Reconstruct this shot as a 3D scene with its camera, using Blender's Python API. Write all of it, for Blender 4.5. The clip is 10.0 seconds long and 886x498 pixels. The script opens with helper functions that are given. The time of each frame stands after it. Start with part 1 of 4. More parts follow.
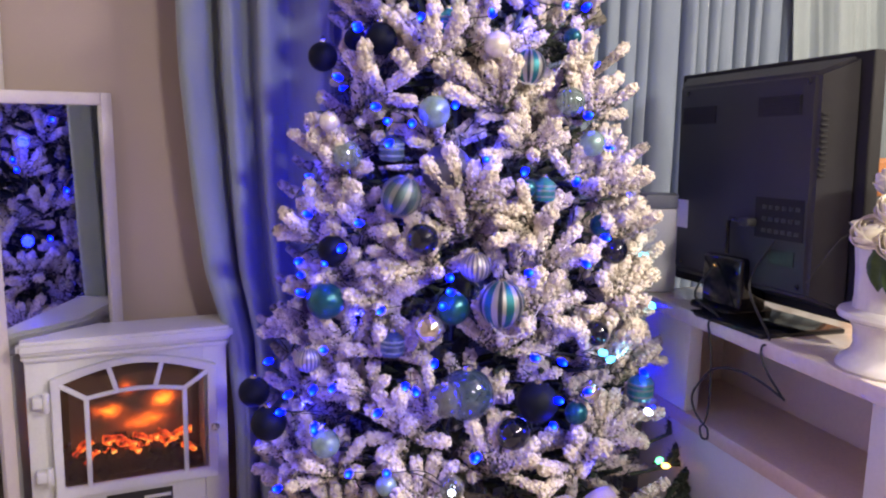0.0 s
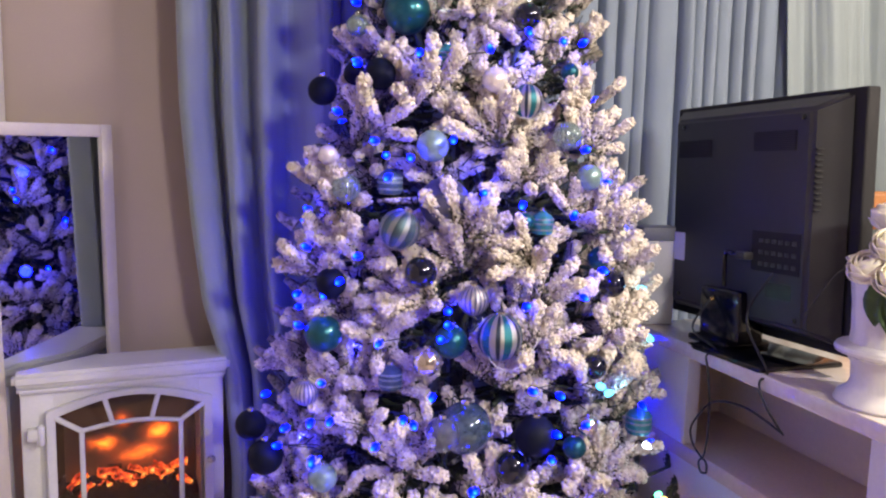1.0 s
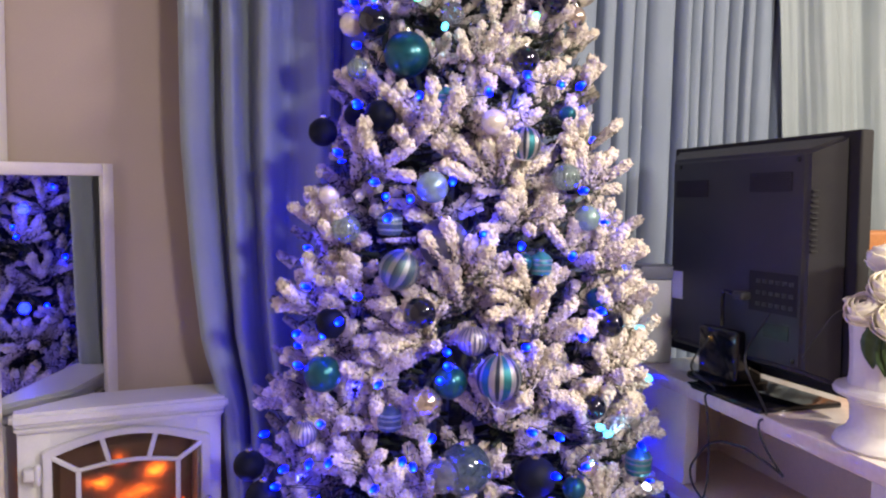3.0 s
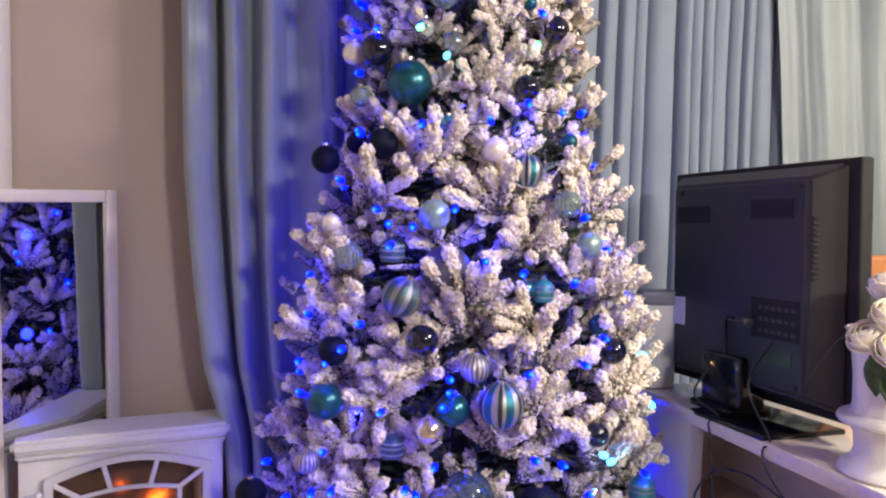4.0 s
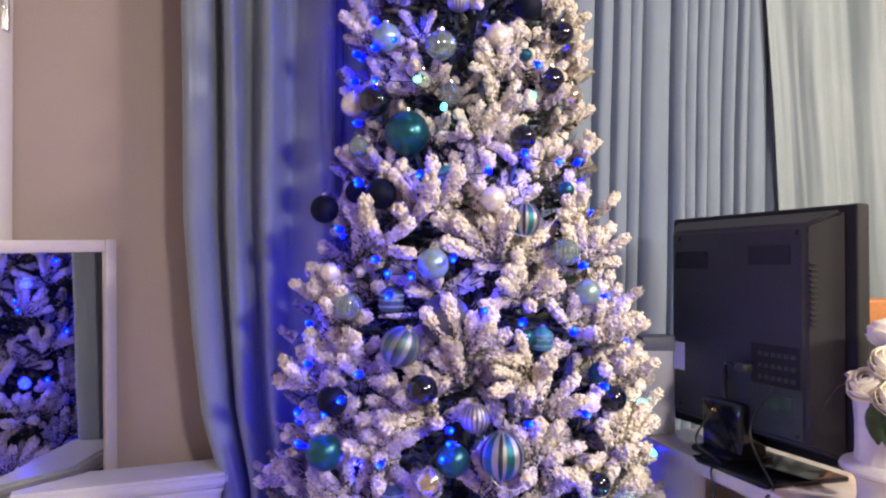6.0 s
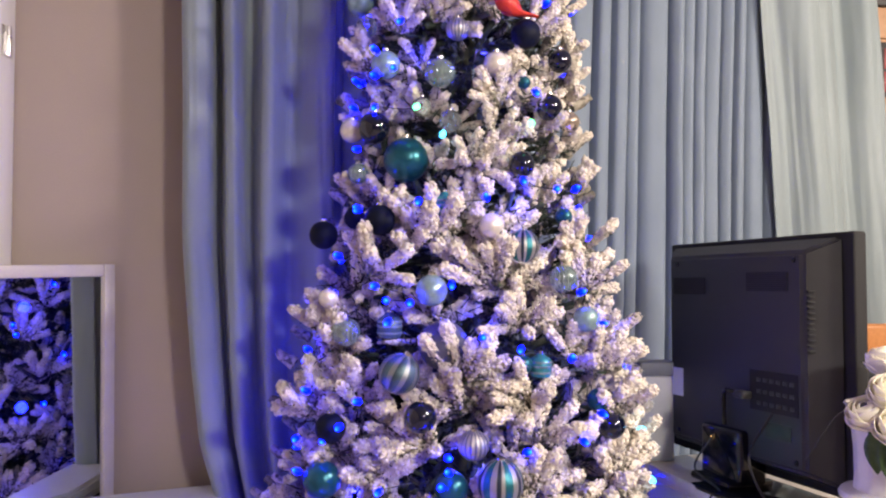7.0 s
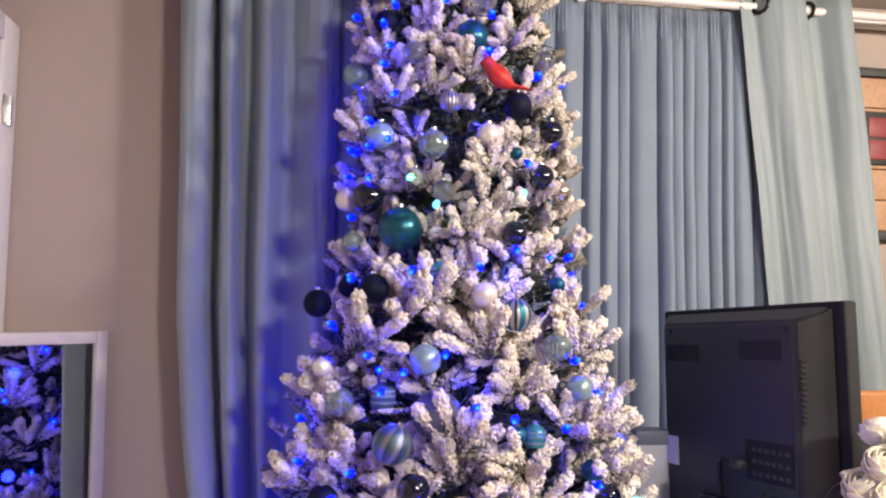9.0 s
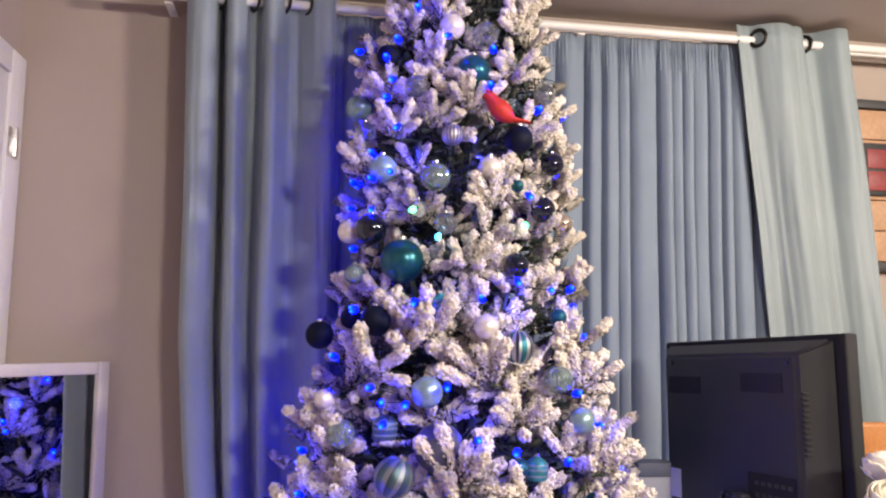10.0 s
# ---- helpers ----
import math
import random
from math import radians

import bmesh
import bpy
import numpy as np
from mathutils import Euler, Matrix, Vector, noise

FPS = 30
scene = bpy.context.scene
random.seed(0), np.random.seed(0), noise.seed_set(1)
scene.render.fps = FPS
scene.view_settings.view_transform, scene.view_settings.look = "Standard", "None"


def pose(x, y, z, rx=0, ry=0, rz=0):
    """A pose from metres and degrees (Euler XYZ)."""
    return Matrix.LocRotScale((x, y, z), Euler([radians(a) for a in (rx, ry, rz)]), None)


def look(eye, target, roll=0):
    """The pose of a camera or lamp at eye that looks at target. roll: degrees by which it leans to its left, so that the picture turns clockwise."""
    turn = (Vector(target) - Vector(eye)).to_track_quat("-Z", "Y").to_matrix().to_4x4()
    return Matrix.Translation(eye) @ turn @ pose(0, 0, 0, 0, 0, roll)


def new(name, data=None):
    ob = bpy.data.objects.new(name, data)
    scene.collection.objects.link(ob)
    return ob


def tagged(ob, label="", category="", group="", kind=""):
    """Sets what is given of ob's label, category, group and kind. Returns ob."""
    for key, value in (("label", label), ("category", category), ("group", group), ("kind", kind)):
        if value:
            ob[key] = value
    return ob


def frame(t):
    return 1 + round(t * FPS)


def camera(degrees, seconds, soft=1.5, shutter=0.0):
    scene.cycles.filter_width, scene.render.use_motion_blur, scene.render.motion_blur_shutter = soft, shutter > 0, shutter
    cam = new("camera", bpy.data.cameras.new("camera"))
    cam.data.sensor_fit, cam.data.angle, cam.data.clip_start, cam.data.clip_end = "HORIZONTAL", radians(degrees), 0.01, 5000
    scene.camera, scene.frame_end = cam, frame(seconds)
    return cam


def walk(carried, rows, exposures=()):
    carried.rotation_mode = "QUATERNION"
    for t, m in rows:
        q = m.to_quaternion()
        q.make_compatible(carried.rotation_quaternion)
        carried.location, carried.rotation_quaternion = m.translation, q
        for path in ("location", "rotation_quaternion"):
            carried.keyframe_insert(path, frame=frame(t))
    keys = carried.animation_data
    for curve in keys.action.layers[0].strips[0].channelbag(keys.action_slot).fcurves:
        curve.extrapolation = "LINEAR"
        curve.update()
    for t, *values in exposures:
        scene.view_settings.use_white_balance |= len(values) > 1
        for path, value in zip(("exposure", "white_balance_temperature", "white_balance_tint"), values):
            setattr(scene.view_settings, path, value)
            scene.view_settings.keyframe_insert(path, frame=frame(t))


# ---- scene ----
cam = camera(57.0, 10.0, soft=2.2)
# seconds, eye, yaw, pitch, roll
PATH = [
    (0, 0.0000, -0.0000, 1.2000, -0.00, -9.44, -1.25),
    (0.5, -0.0005, -0.0022, 1.2057, -0.00, -8.23, -1.28),
    (1, -0.0018, -0.0032, 1.2135, -0.14, -7.54, -1.39),
    (1.5, -0.0037, -0.0055, 1.2203, -0.25, -6.85, -1.45),
    (2, -0.0069, -0.0065, 1.2249, -0.37, -6.34, -1.50),
    (2.5, -0.0064, -0.0081, 1.2288, -0.34, -5.89, -1.47),
    (4, -0.0082, -0.0144, 1.2498, -0.12, -3.94, -1.33),
    (4.5, -0.0070, -0.0143, 1.2549, -0.06, -3.05, -1.17),
    (5, -0.0062, -0.0158, 1.2596, -0.06, -2.41, -0.93),
    (5.5, -0.0066, -0.0167, 1.2660, -0.09, -1.86, -0.83),
    (7, -0.0087, -0.0233, 1.2888, -0.24, 0.12, -0.92),
    (7.5, -0.0068, -0.0246, 1.2942, -0.27, 1.03, -0.84),
    (8, -0.0081, -0.0291, 1.3022, -0.40, 2.29, -0.84),
    (8.5, -0.0083, -0.0318, 1.3087, -0.52, 3.36, -0.89),
    (9, -0.0076, -0.0343, 1.3131, -0.58, 4.18, -0.90),
    (9.5, -0.0095, -0.0402, 1.3195, -0.58, 5.03, -0.93),
    (10, -0.0106, -0.0449, 1.3245, -0.50, 6.05, -0.95),
]
walk(cam, [(t, pose(x, y, z, 0, 0, yaw) @ pose(0, 0, 0, pitch, 0, 0) @ pose(0, 0, 0, 0, roll, 0) @ pose(0, 0, 0, 90, 0, 0)) for t, x, y, z, yaw, pitch, roll in PATH])

# ---- light ----
scene.view_settings.exposure = 0.0


def lamp(name, kind, m, watts, colour, size=0.1, size_y=None):
    d = bpy.data.lights.new(name, kind)
    d.energy, d.color = watts, colour
    if kind == "AREA":
        d.size = size
        if size_y:
            d.shape, d.size_y = "RECTANGLE", size_y
    else:
        d.shadow_soft_size = size
    ob = new(name, d)
    ob.matrix_world = m
    return ob


world = bpy.data.worlds.new("night")
scene.world = world
world.use_nodes = True
world.node_tree.nodes["Background"].inputs[0].default_value = (0.01, 0.012, 0.02, 1)
world.node_tree.nodes["Background"].inputs[1].default_value = 0.3

lamp("room_lamp", "AREA", look((2.05, 0.60, 2.30), (0.1, 1.9, 0.9)), 86, (1.0, 0.86, 0.73), 0.26)
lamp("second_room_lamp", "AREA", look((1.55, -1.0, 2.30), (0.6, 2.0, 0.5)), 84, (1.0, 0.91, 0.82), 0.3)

# ---- materials ----


def node_material(name):
    m = bpy.data.materials.new(name)
    m.use_nodes = True
    nt = m.node_tree
    return m, nt, nt.nodes["Principled BSDF"]


def tex_noise(nt, scale, detail=4.0, rough=0.55, coord="Object"):
    c = nt.nodes.new("ShaderNodeTexCoord")
    n = nt.nodes.new("ShaderNodeTexNoise")
    n.inputs["Scale"].default_value, n.inputs["Detail"].default_value, n.inputs["Roughness"].default_value = scale, detail, rough
    nt.links.new(c.outputs[coord], n.inputs["Vector"])
    return n


def ramp(nt, source, stops):
    r = nt.nodes.new("ShaderNodeValToRGB")
    el = r.color_ramp.elements
    while len(el) < len(stops):
        el.new(0.5)
    for e, (p, c) in zip(el, stops):
        e.position, e.color = p, (*c, 1)
    nt.links.new(source, r.inputs[0])
    return r.outputs[0]


def mix(nt, fac, a, b, mode="MIX"):
    m = nt.nodes.new("ShaderNodeMix")
    m.data_type, m.blend_type = "RGBA", mode
    for slot, v in ((0, fac), (6, a), (7, b)):
        if isinstance(v, (int, float)):
            m.inputs[slot].default_value = v
        elif isinstance(v, tuple):
            m.inputs[slot].default_value = (*v, 1)
        else:
            nt.links.new(v, m.inputs[slot])
    return m.outputs[2]


def bump(nt, bsdf, height, strength=0.3, distance=0.002):
    b = nt.nodes.new("ShaderNodeBump")
    b.inputs["Strength"].default_value, b.inputs["Distance"].default_value = strength, distance
    nt.links.new(height, b.inputs["Height"])
    nt.links.new(b.outputs[0], bsdf.inputs["Normal"])


def surface(name, a, b, scale=6.0, fine=120.0, rough=0.6, metal=0.0, grain=0.25, depth=0.001, spread=0.15, coat=0.0):
    """Two shades mixed by a coarse and a fine noise, with a fine relief."""
    m, nt, p = node_material(name)
    big, small = tex_noise(nt, scale), tex_noise(nt, fine, 3)
    c1 = ramp(nt, big.outputs["Fac"], [(0.35, a), (0.65, b)])
    c2 = ramp(nt, small.outputs["Fac"], [(0.3, tuple(x * (1 - spread) for x in a)), (0.7, b)])
    nt.links.new(mix(nt, 0.35, c1, c2), p.inputs["Base Color"])
    r = nt.nodes.new("ShaderNodeMapRange")
    r.inputs[3].default_value, r.inputs[4].default_value = max(rough - 0.08, 0.02), min(rough + 0.08, 1)
    nt.links.new(big.outputs["Fac"], r.inputs[0])
    nt.links.new(r.outputs[0], p.inputs["Roughness"])
    p.inputs["Metallic"].default_value = metal
    p.inputs["Coat Weight"].default_value = coat
    if grain:
        bump(nt, p, small.outputs["Fac"], grain, depth)
    return m


WALL = surface("beige_wall_paint", (0.36, 0.297, 0.258), (0.41, 0.338, 0.293), 1.6, 260, 0.75, grain=0.25, depth=0.0015, spread=0.06)
CEIL = surface("ceiling_paint", (0.48, 0.43, 0.39), (0.54, 0.48, 0.44), 1.2, 180, 0.85, grain=0.3, depth=0.002, spread=0.05)
TRIM = surface("white_gloss_paint", (0.70, 0.68, 0.66), (0.78, 0.76, 0.74), 5, 150, 0.35, grain=0.08, spread=0.05)
# The floor is out of view; its pale beige bounces light under the console.
FLOOR = surface("pale_bounce_floor", (0.52, 0.43, 0.34), (0.60, 0.50, 0.41), 5, 500, 0.95, grain=0.8, depth=0.004)
STOVE = surface("white_enamel", (0.55, 0.56, 0.56), (0.62, 0.63, 0.63), 7, 160, 0.32, grain=0.06, spread=0.06)
MIRROR_FRAME = surface("white_painted_wood", (0.47, 0.43, 0.42), (0.55, 0.51, 0.49), 9, 200, 0.45, grain=0.12, spread=0.08)
BLACK = surface("black_satin_plastic", (0.016, 0.016, 0.018), (0.026, 0.026, 0.029), 8, 420, 0.55, grain=0.35, depth=0.001, spread=0.4)
DARK_SLOT = surface("black_slots", (0.004, 0.004, 0.006), (0.007, 0.007, 0.009), 8, 300, 0.8, grain=0.1)
BLACK_GLOSS = surface("black_gloss_plastic", (0.006, 0.006, 0.008), (0.012, 0.012, 0.015), 8, 300, 0.12, grain=0.0)
GREY_PLASTIC = surface("grey_plastic", (0.13, 0.14, 0.18), (0.18, 0.19, 0.24), 10, 240, 0.5, grain=0.1)
PALE_PLASTIC = surface("pale_grey_plastic", (0.46, 0.46, 0.50), (0.54, 0.54, 0.58), 10, 240, 0.5, grain=0.1, spread=0.08)
METAL = surface("brushed_steel", (0.55, 0.54, 0.53), (0.68, 0.67, 0.66), 14, 200, 0.28, 1.0, grain=0.1)
ROD = surface("white_metal_rod", (0.70, 0.68, 0.66), (0.78, 0.76, 0.73), 8, 200, 0.3, grain=0.05, spread=0.05)
DARK_METAL = surface("dark_bronze", (0.02, 0.018, 0.016), (0.04, 0.035, 0.03), 12, 200, 0.35, 0.8)
DESK = surface("cream_stone_top", (0.72, 0.63, 0.55), (0.82, 0.75, 0.68), 5, 60, 0.16, grain=0.05, spread=0.2, coat=0.4)
DESK_PANEL = surface("cream_panel", (0.76, 0.64, 0.51), (0.84, 0.72, 0.58), 3, 120, 0.5, grain=0.1, spread=0.08)
SHELF = surface("brown_shelf_board", (0.62, 0.47, 0.35), (0.72, 0.56, 0.43), 4, 90, 0.45, grain=0.1, spread=0.15)
PORCELAIN = surface("white_porcelain", (0.70, 0.68, 0.65), (0.80, 0.78, 0.75), 6, 90, 0.22, grain=0.05, spread=0.08)
ROSE = surface("cream_rose", (0.90, 0.84, 0.66), (0.94, 0.90, 0.77), 30, 200, 0.7, grain=0.0, spread=0.05)
LEAF = surface("rose_leaf", (0.03, 0.07, 0.02), (0.07, 0.13, 0.04), 40, 300, 0.45, grain=0.3)
WOOD = surface("orange_brown_wood", (0.36, 0.14, 0.045), (0.50, 0.22, 0.08), 7, 90, 0.35, grain=0.15, spread=0.3)
PALE_WOOD = surface("pale_plank_wood", (0.40, 0.22, 0.12), (0.52, 0.31, 0.18), 6, 70, 0.6, grain=0.25, spread=0.35)
RED = surface("dull_red_paint", (0.20, 0.02, 0.024), (0.30, 0.04, 0.04), 14, 100, 0.5, spread=0.3)
PAPER = surface("white_paper", (0.72, 0.72, 0.74), (0.8, 0.8, 0.8), 8, 200, 0.7, spread=0.05)
SOCKET = surface("dull_port_metal", (0.022, 0.022, 0.024), (0.05, 0.05, 0.055), 30, 300, 0.5, 0.2)
BARK = surface("dark_green_trunk", (0.025, 0.03, 0.02), (0.05, 0.05, 0.035), 20, 200, 0.8, grain=0.4)
LOG = surface("charred_log", (0.03, 0.018, 0.012), (0.09, 0.045, 0.025), 16, 120, 0.85, grain=0.8, depth=0.006)
SOOT = surface("firebox_lining", (0.12, 0.075, 0.05), (0.18, 0.11, 0.075), 6, 120, 0.7, grain=0.3)


def cloth(name, a, b, rough=0.8, weave=900.0):
    m, nt, p = node_material(name)
    big, fine = tex_noise(nt, 3.5, 3), tex_noise(nt, weave, 2)
    nt.links.new(mix(nt, 0.3, ramp(nt, big.outputs["Fac"], [(0.35, a), (0.65, b)]), ramp(nt, fine.outputs["Fac"], [(0.3, a), (0.7, b)])), p.inputs["Base Color"])
    p.inputs["Roughness"].default_value = rough
    p.inputs["Sheen Weight"].default_value = 0.25
    bump(nt, p, fine.outputs["Fac"], 0.25, 0.0008)
    return m


SILVER_CLOTH = cloth("silver_green_curtain_cloth", (0.225, 0.275, 0.295), (0.265, 0.315, 0.335), 0.6)
BLUE_CLOTH = cloth("slate_blue_curtain_cloth", (0.17, 0.215, 0.285), (0.21, 0.26, 0.335), 0.75)


def flock_material(name, whites, darks, lo, hi):
    """White spray flocking over dark green needles, clump by clump."""
    m, nt, p = node_material(name)
    isl = nt.nodes.new("ShaderNodeNewGeometry")
    n1, n2 = tex_noise(nt, 85, 3), tex_noise(nt, 420, 2)
    white = ramp(nt, isl.outputs["Random Per Island"], [(0.0, whites[0]), (0.5, whites[1]), (1.0, whites[2])])
    dark = ramp(nt, isl.outputs["Random Per Island"], [(0.0, darks[0]), (1.0, darks[1])])
    cover = ramp(nt, n1.outputs["Fac"], [(lo, (0, 0, 0)), (hi, (1, 1, 1))])
    nt.links.new(mix(nt, cover, dark, white), p.inputs["Base Color"])
    p.inputs["Roughness"].default_value = 0.9
    bump(nt, p, n2.outputs["Fac"], 0.6, 0.002)
    return m


def needle_material():
    m, nt, p = node_material("dark_needles")
    isl = nt.nodes.new("ShaderNodeNewGeometry")
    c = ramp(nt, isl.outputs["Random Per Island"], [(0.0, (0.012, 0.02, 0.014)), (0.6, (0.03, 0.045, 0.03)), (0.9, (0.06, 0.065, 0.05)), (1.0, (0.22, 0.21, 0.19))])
    nt.links.new(c, p.inputs["Base Color"])
    p.inputs["Roughness"].default_value = 0.8
    return m


FLOCK = flock_material("flocked_needles", ((0.64, 0.565, 0.485), (0.77, 0.70, 0.615), (0.88, 0.83, 0.75)), ((0.26, 0.23, 0.18), (0.44, 0.40, 0.33)), 0.22, 0.40)
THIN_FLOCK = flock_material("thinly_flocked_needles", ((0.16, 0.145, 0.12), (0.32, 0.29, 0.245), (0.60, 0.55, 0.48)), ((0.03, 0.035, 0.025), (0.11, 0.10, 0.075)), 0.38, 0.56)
NEEDLE = needle_material()


def plain(name, colour, rough=0.3, metal=0.0, coat=0.0, glitter=0.0, transmission=0.0):
    m, nt, p = node_material(name)
    n = tex_noise(nt, 60, 3)
    nt.links.new(ramp(nt, n.outputs["Fac"], [(0.3, tuple(c * 0.8 for c in colour)), (0.7, tuple(min(c * 1.15, 1) for c in colour))]), p.inputs["Base Color"])
    p.inputs["Roughness"].default_value, p.inputs["Metallic"].default_value = rough, metal
    p.inputs["Coat Weight"].default_value, p.inputs["Transmission Weight"].default_value = coat, transmission
    if glitter:
        v = nt.nodes.new("ShaderNodeTexVoronoi")
        v.inputs["Scale"].default_value = 420
        c = nt.nodes.new("ShaderNodeTexCoord")
        nt.links.new(c.outputs["Object"], v.inputs["Vector"])
        bump(nt, p, v.outputs["Color"], glitter, 0.003)
    return m


def striped(name, stops, count):
    """Meridian stripes round a ball."""
    m, nt, p = node_material(name)
    c = nt.nodes.new("ShaderNodeTexCoord")
    s = nt.nodes.new("ShaderNodeSeparateXYZ")
    nt.links.new(c.outputs["Object"], s.inputs[0])
    a = nt.nodes.new("ShaderNodeMath")
    a.operation = "ARCTAN2"
    nt.links.new(s.outputs[1], a.inputs[0])
    nt.links.new(s.outputs[0], a.inputs[1])
    k = nt.nodes.new("ShaderNodeMath")
    k.operation = "MULTIPLY"
    k.inputs[1].default_value = count / (2 * math.pi)
    nt.links.new(a.outputs[0], k.inputs[0])
    f = nt.nodes.new("ShaderNodeMath")
    f.operation = "FRACT"
    nt.links.new(k.outputs[0], f.inputs[0])
    col = ramp(nt, f.outputs[0], stops)
    nt.links.new(col, p.inputs["Base Color"])
    p.inputs["Roughness"].default_value, p.inputs["Metallic"].default_value = 0.28, 0.7
    v = tex_noise(nt, 700, 2)
    bump(nt, p, v.outputs["Fac"], 0.5, 0.002)
    return m


SILVER, TEAL_C, SLATE = (0.40, 0.40, 0.42), (0.02, 0.15, 0.19), (0.03, 0.045, 0.08)
BALL = {
    "navy": plain("navy_matte", (0.004, 0.006, 0.020), 0.6, glitter=0.12),
    "navy_gloss": plain("navy_gloss", (0.004, 0.006, 0.020), 0.07, 0.0, 0.6),
    "pearl": plain("pearl_white", (0.78, 0.72, 0.66), 0.22, 0.25, 0.6),
    "aqua_pearl": plain("aqua_pearl", (0.24, 0.36, 0.38), 0.25, 0.3, 0.6, 0.15),
    "mercury": plain("mercury_silver", (0.78, 0.70, 0.62), 0.12, 0.9, 0.5, 0.12),
    "teal": plain("teal_sequin", (0.008, 0.095, 0.125), 0.28, 0.6, 0.3, 0.5),
    "lavender": plain("lavender_satin", (0.10, 0.10, 0.165), 0.45, 0.4, glitter=0.12),
    "blue_clear": plain("smoky_blue_glass", (0.09, 0.15, 0.26), 0.06, 0.1, 1.0, transmission=0.6),
    "clear": plain("clear_glass", (0.62, 0.70, 0.76), 0.04, 0.05, 1.0, transmission=0.92),
    "ribbed_clear": plain("ribbed_aqua_glass", (0.36, 0.48, 0.50), 0.08, 0.25, 1.0, transmission=0.6),
    "ribbed_silver": striped("ribbed_silver", [(0.0, (0.42, 0.40, 0.44)), (0.55, (0.46, 0.44, 0.48)), (0.6, (0.12, 0.13, 0.22)), (1.0, (0.2, 0.2, 0.3))], 18),
    "stripe": striped("teal_silver_stripes", [(0.0, SILVER), (0.26, SILVER), (0.30, SLATE), (0.46, SLATE), (0.5, SILVER), (0.62, SILVER), (0.66, TEAL_C), (0.96, TEAL_C)], 6),
    "stripe_aqua": striped("aqua_silver_stripes", [(0.0, (0.26, 0.29, 0.31)), (0.34, (0.28, 0.31, 0.33)), (0.42, (0.05, 0.08, 0.11)), (0.92, (0.10, 0.17, 0.21))], 9),
}
BALL["navy"].node_tree.nodes["Principled BSDF"].inputs["Specular IOR Level"].default_value = 0.15
BALL_WORDS = {
    "navy": "matte navy blue", "navy_gloss": "glossy dark navy", "pearl": "pearly white", "aqua_pearl": "pale aqua pearl", "mercury": "silver mercury glass",
    "teal": "sparkling teal sequined", "lavender": "large satin lavender grey", "blue_clear": "large smoky blue glass", "clear": "clear glass",
    "ribbed_clear": "ribbed pale aqua glass", "ribbed_silver": "ribbed silver and purple", "stripe": "silver, slate and teal striped", "stripe_aqua": "aqua and silver striped",
}
CAP = plain("silver_cap", (0.7, 0.68, 0.62), 0.25, 1.0)
RED_GLITTER = plain("red_glitter", (0.62, 0.032, 0.015), 0.5, 0.2, 0.2, 1.0)
WIRE = surface("dark_green_wire", (0.015, 0.025, 0.018), (0.03, 0.04, 0.03), 30, 200, 0.5)
CORD = surface("white_cord", (0.6, 0.6, 0.62), (0.7, 0.7, 0.72), 30, 200, 0.6)


def glowing(name, colour, strength):
    m, nt, p = node_material(name)
    p.inputs["Base Color"].default_value = (*[0.3 * c for c in colour], 1)
    p.inputs["Emission Color"].default_value = (*colour, 1)
    p.inputs["Specular IOR Level"].default_value = 0.1
    p.inputs["Emission Strength"].default_value = strength
    return m


def blue_bulb():
    """A blue lens, deep blue at its foot and paler at the tip where the diode sits."""
    m = glowing("blue_bulb", (0.0, 0.004, 1.0), 52)
    nt = m.node_tree
    c = nt.nodes.new("ShaderNodeTexCoord")
    x = nt.nodes.new("ShaderNodeSeparateXYZ")
    k = nt.nodes.new("ShaderNodeMapRange")
    k.inputs[1].default_value, k.inputs[2].default_value = 0.004, 0.021
    nt.links.new(c.outputs["Object"], x.inputs[0])
    nt.links.new(x.outputs[2], k.inputs[0])
    nt.links.new(ramp(nt, k.outputs[0], [(0.0, (0.0, 0.0003, 1.0)), (0.6, (0.0, 0.0008, 1.0)), (0.82, (0.0002, 0.005, 1.0)), (1.0, (0.002, 0.018, 1.0))]), nt.nodes["Principled BSDF"].inputs["Emission Color"])
    return m


BULB = {
    "blue": blue_bulb(),
    "cyan": glowing("cyan_bulb", (0.08, 0.6, 1.0), 6),
    "green": glowing("green_bulb", (0.12, 1.0, 0.35), 6),
    "white": glowing("cool_white_bulb", (0.75, 0.85, 1.0), 9),
    "amber": glowing("amber_bulb", (1.0, 0.5, 0.12), 8),
}


def glass_material(name, tint, rough=0.02, alpha=0.25):
    m, nt, p = node_material(name)
    p.inputs["Base Color"].default_value = (*tint, 1)
    p.inputs["Roughness"].default_value = rough
    p.inputs["Alpha"].default_value = alpha
    return m


SMOKED = glass_material("smoked_glass", (0.05, 0.03, 0.02), 0.05, 0.28)
MIRROR, _nt, _p = node_material("mirror_silver")
_p.inputs["Base Color"].default_value = (0.80, 0.82, 0.82, 1)
_p.inputs["Metallic"].default_value, _p.inputs["Roughness"].default_value = 1.0, 0.015


def ember_material():
    m, nt, p = node_material("glowing_embers")
    n = tex_noise(nt, 62, 4)
    c = ramp(nt, n.outputs["Fac"], [(0.36, (0.02, 0.004, 0.002)), (0.50, (0.75, 0.05, 0.01)), (0.62, (1.0, 0.22, 0.03)), (0.72, (1.0, 0.55, 0.12))])
    p.inputs["Base Color"].default_value = (0.03, 0.015, 0.01, 1)
    nt.links.new(c, p.inputs["Emission Color"])
    p.inputs["Emission Strength"].default_value = 2.6
    return m


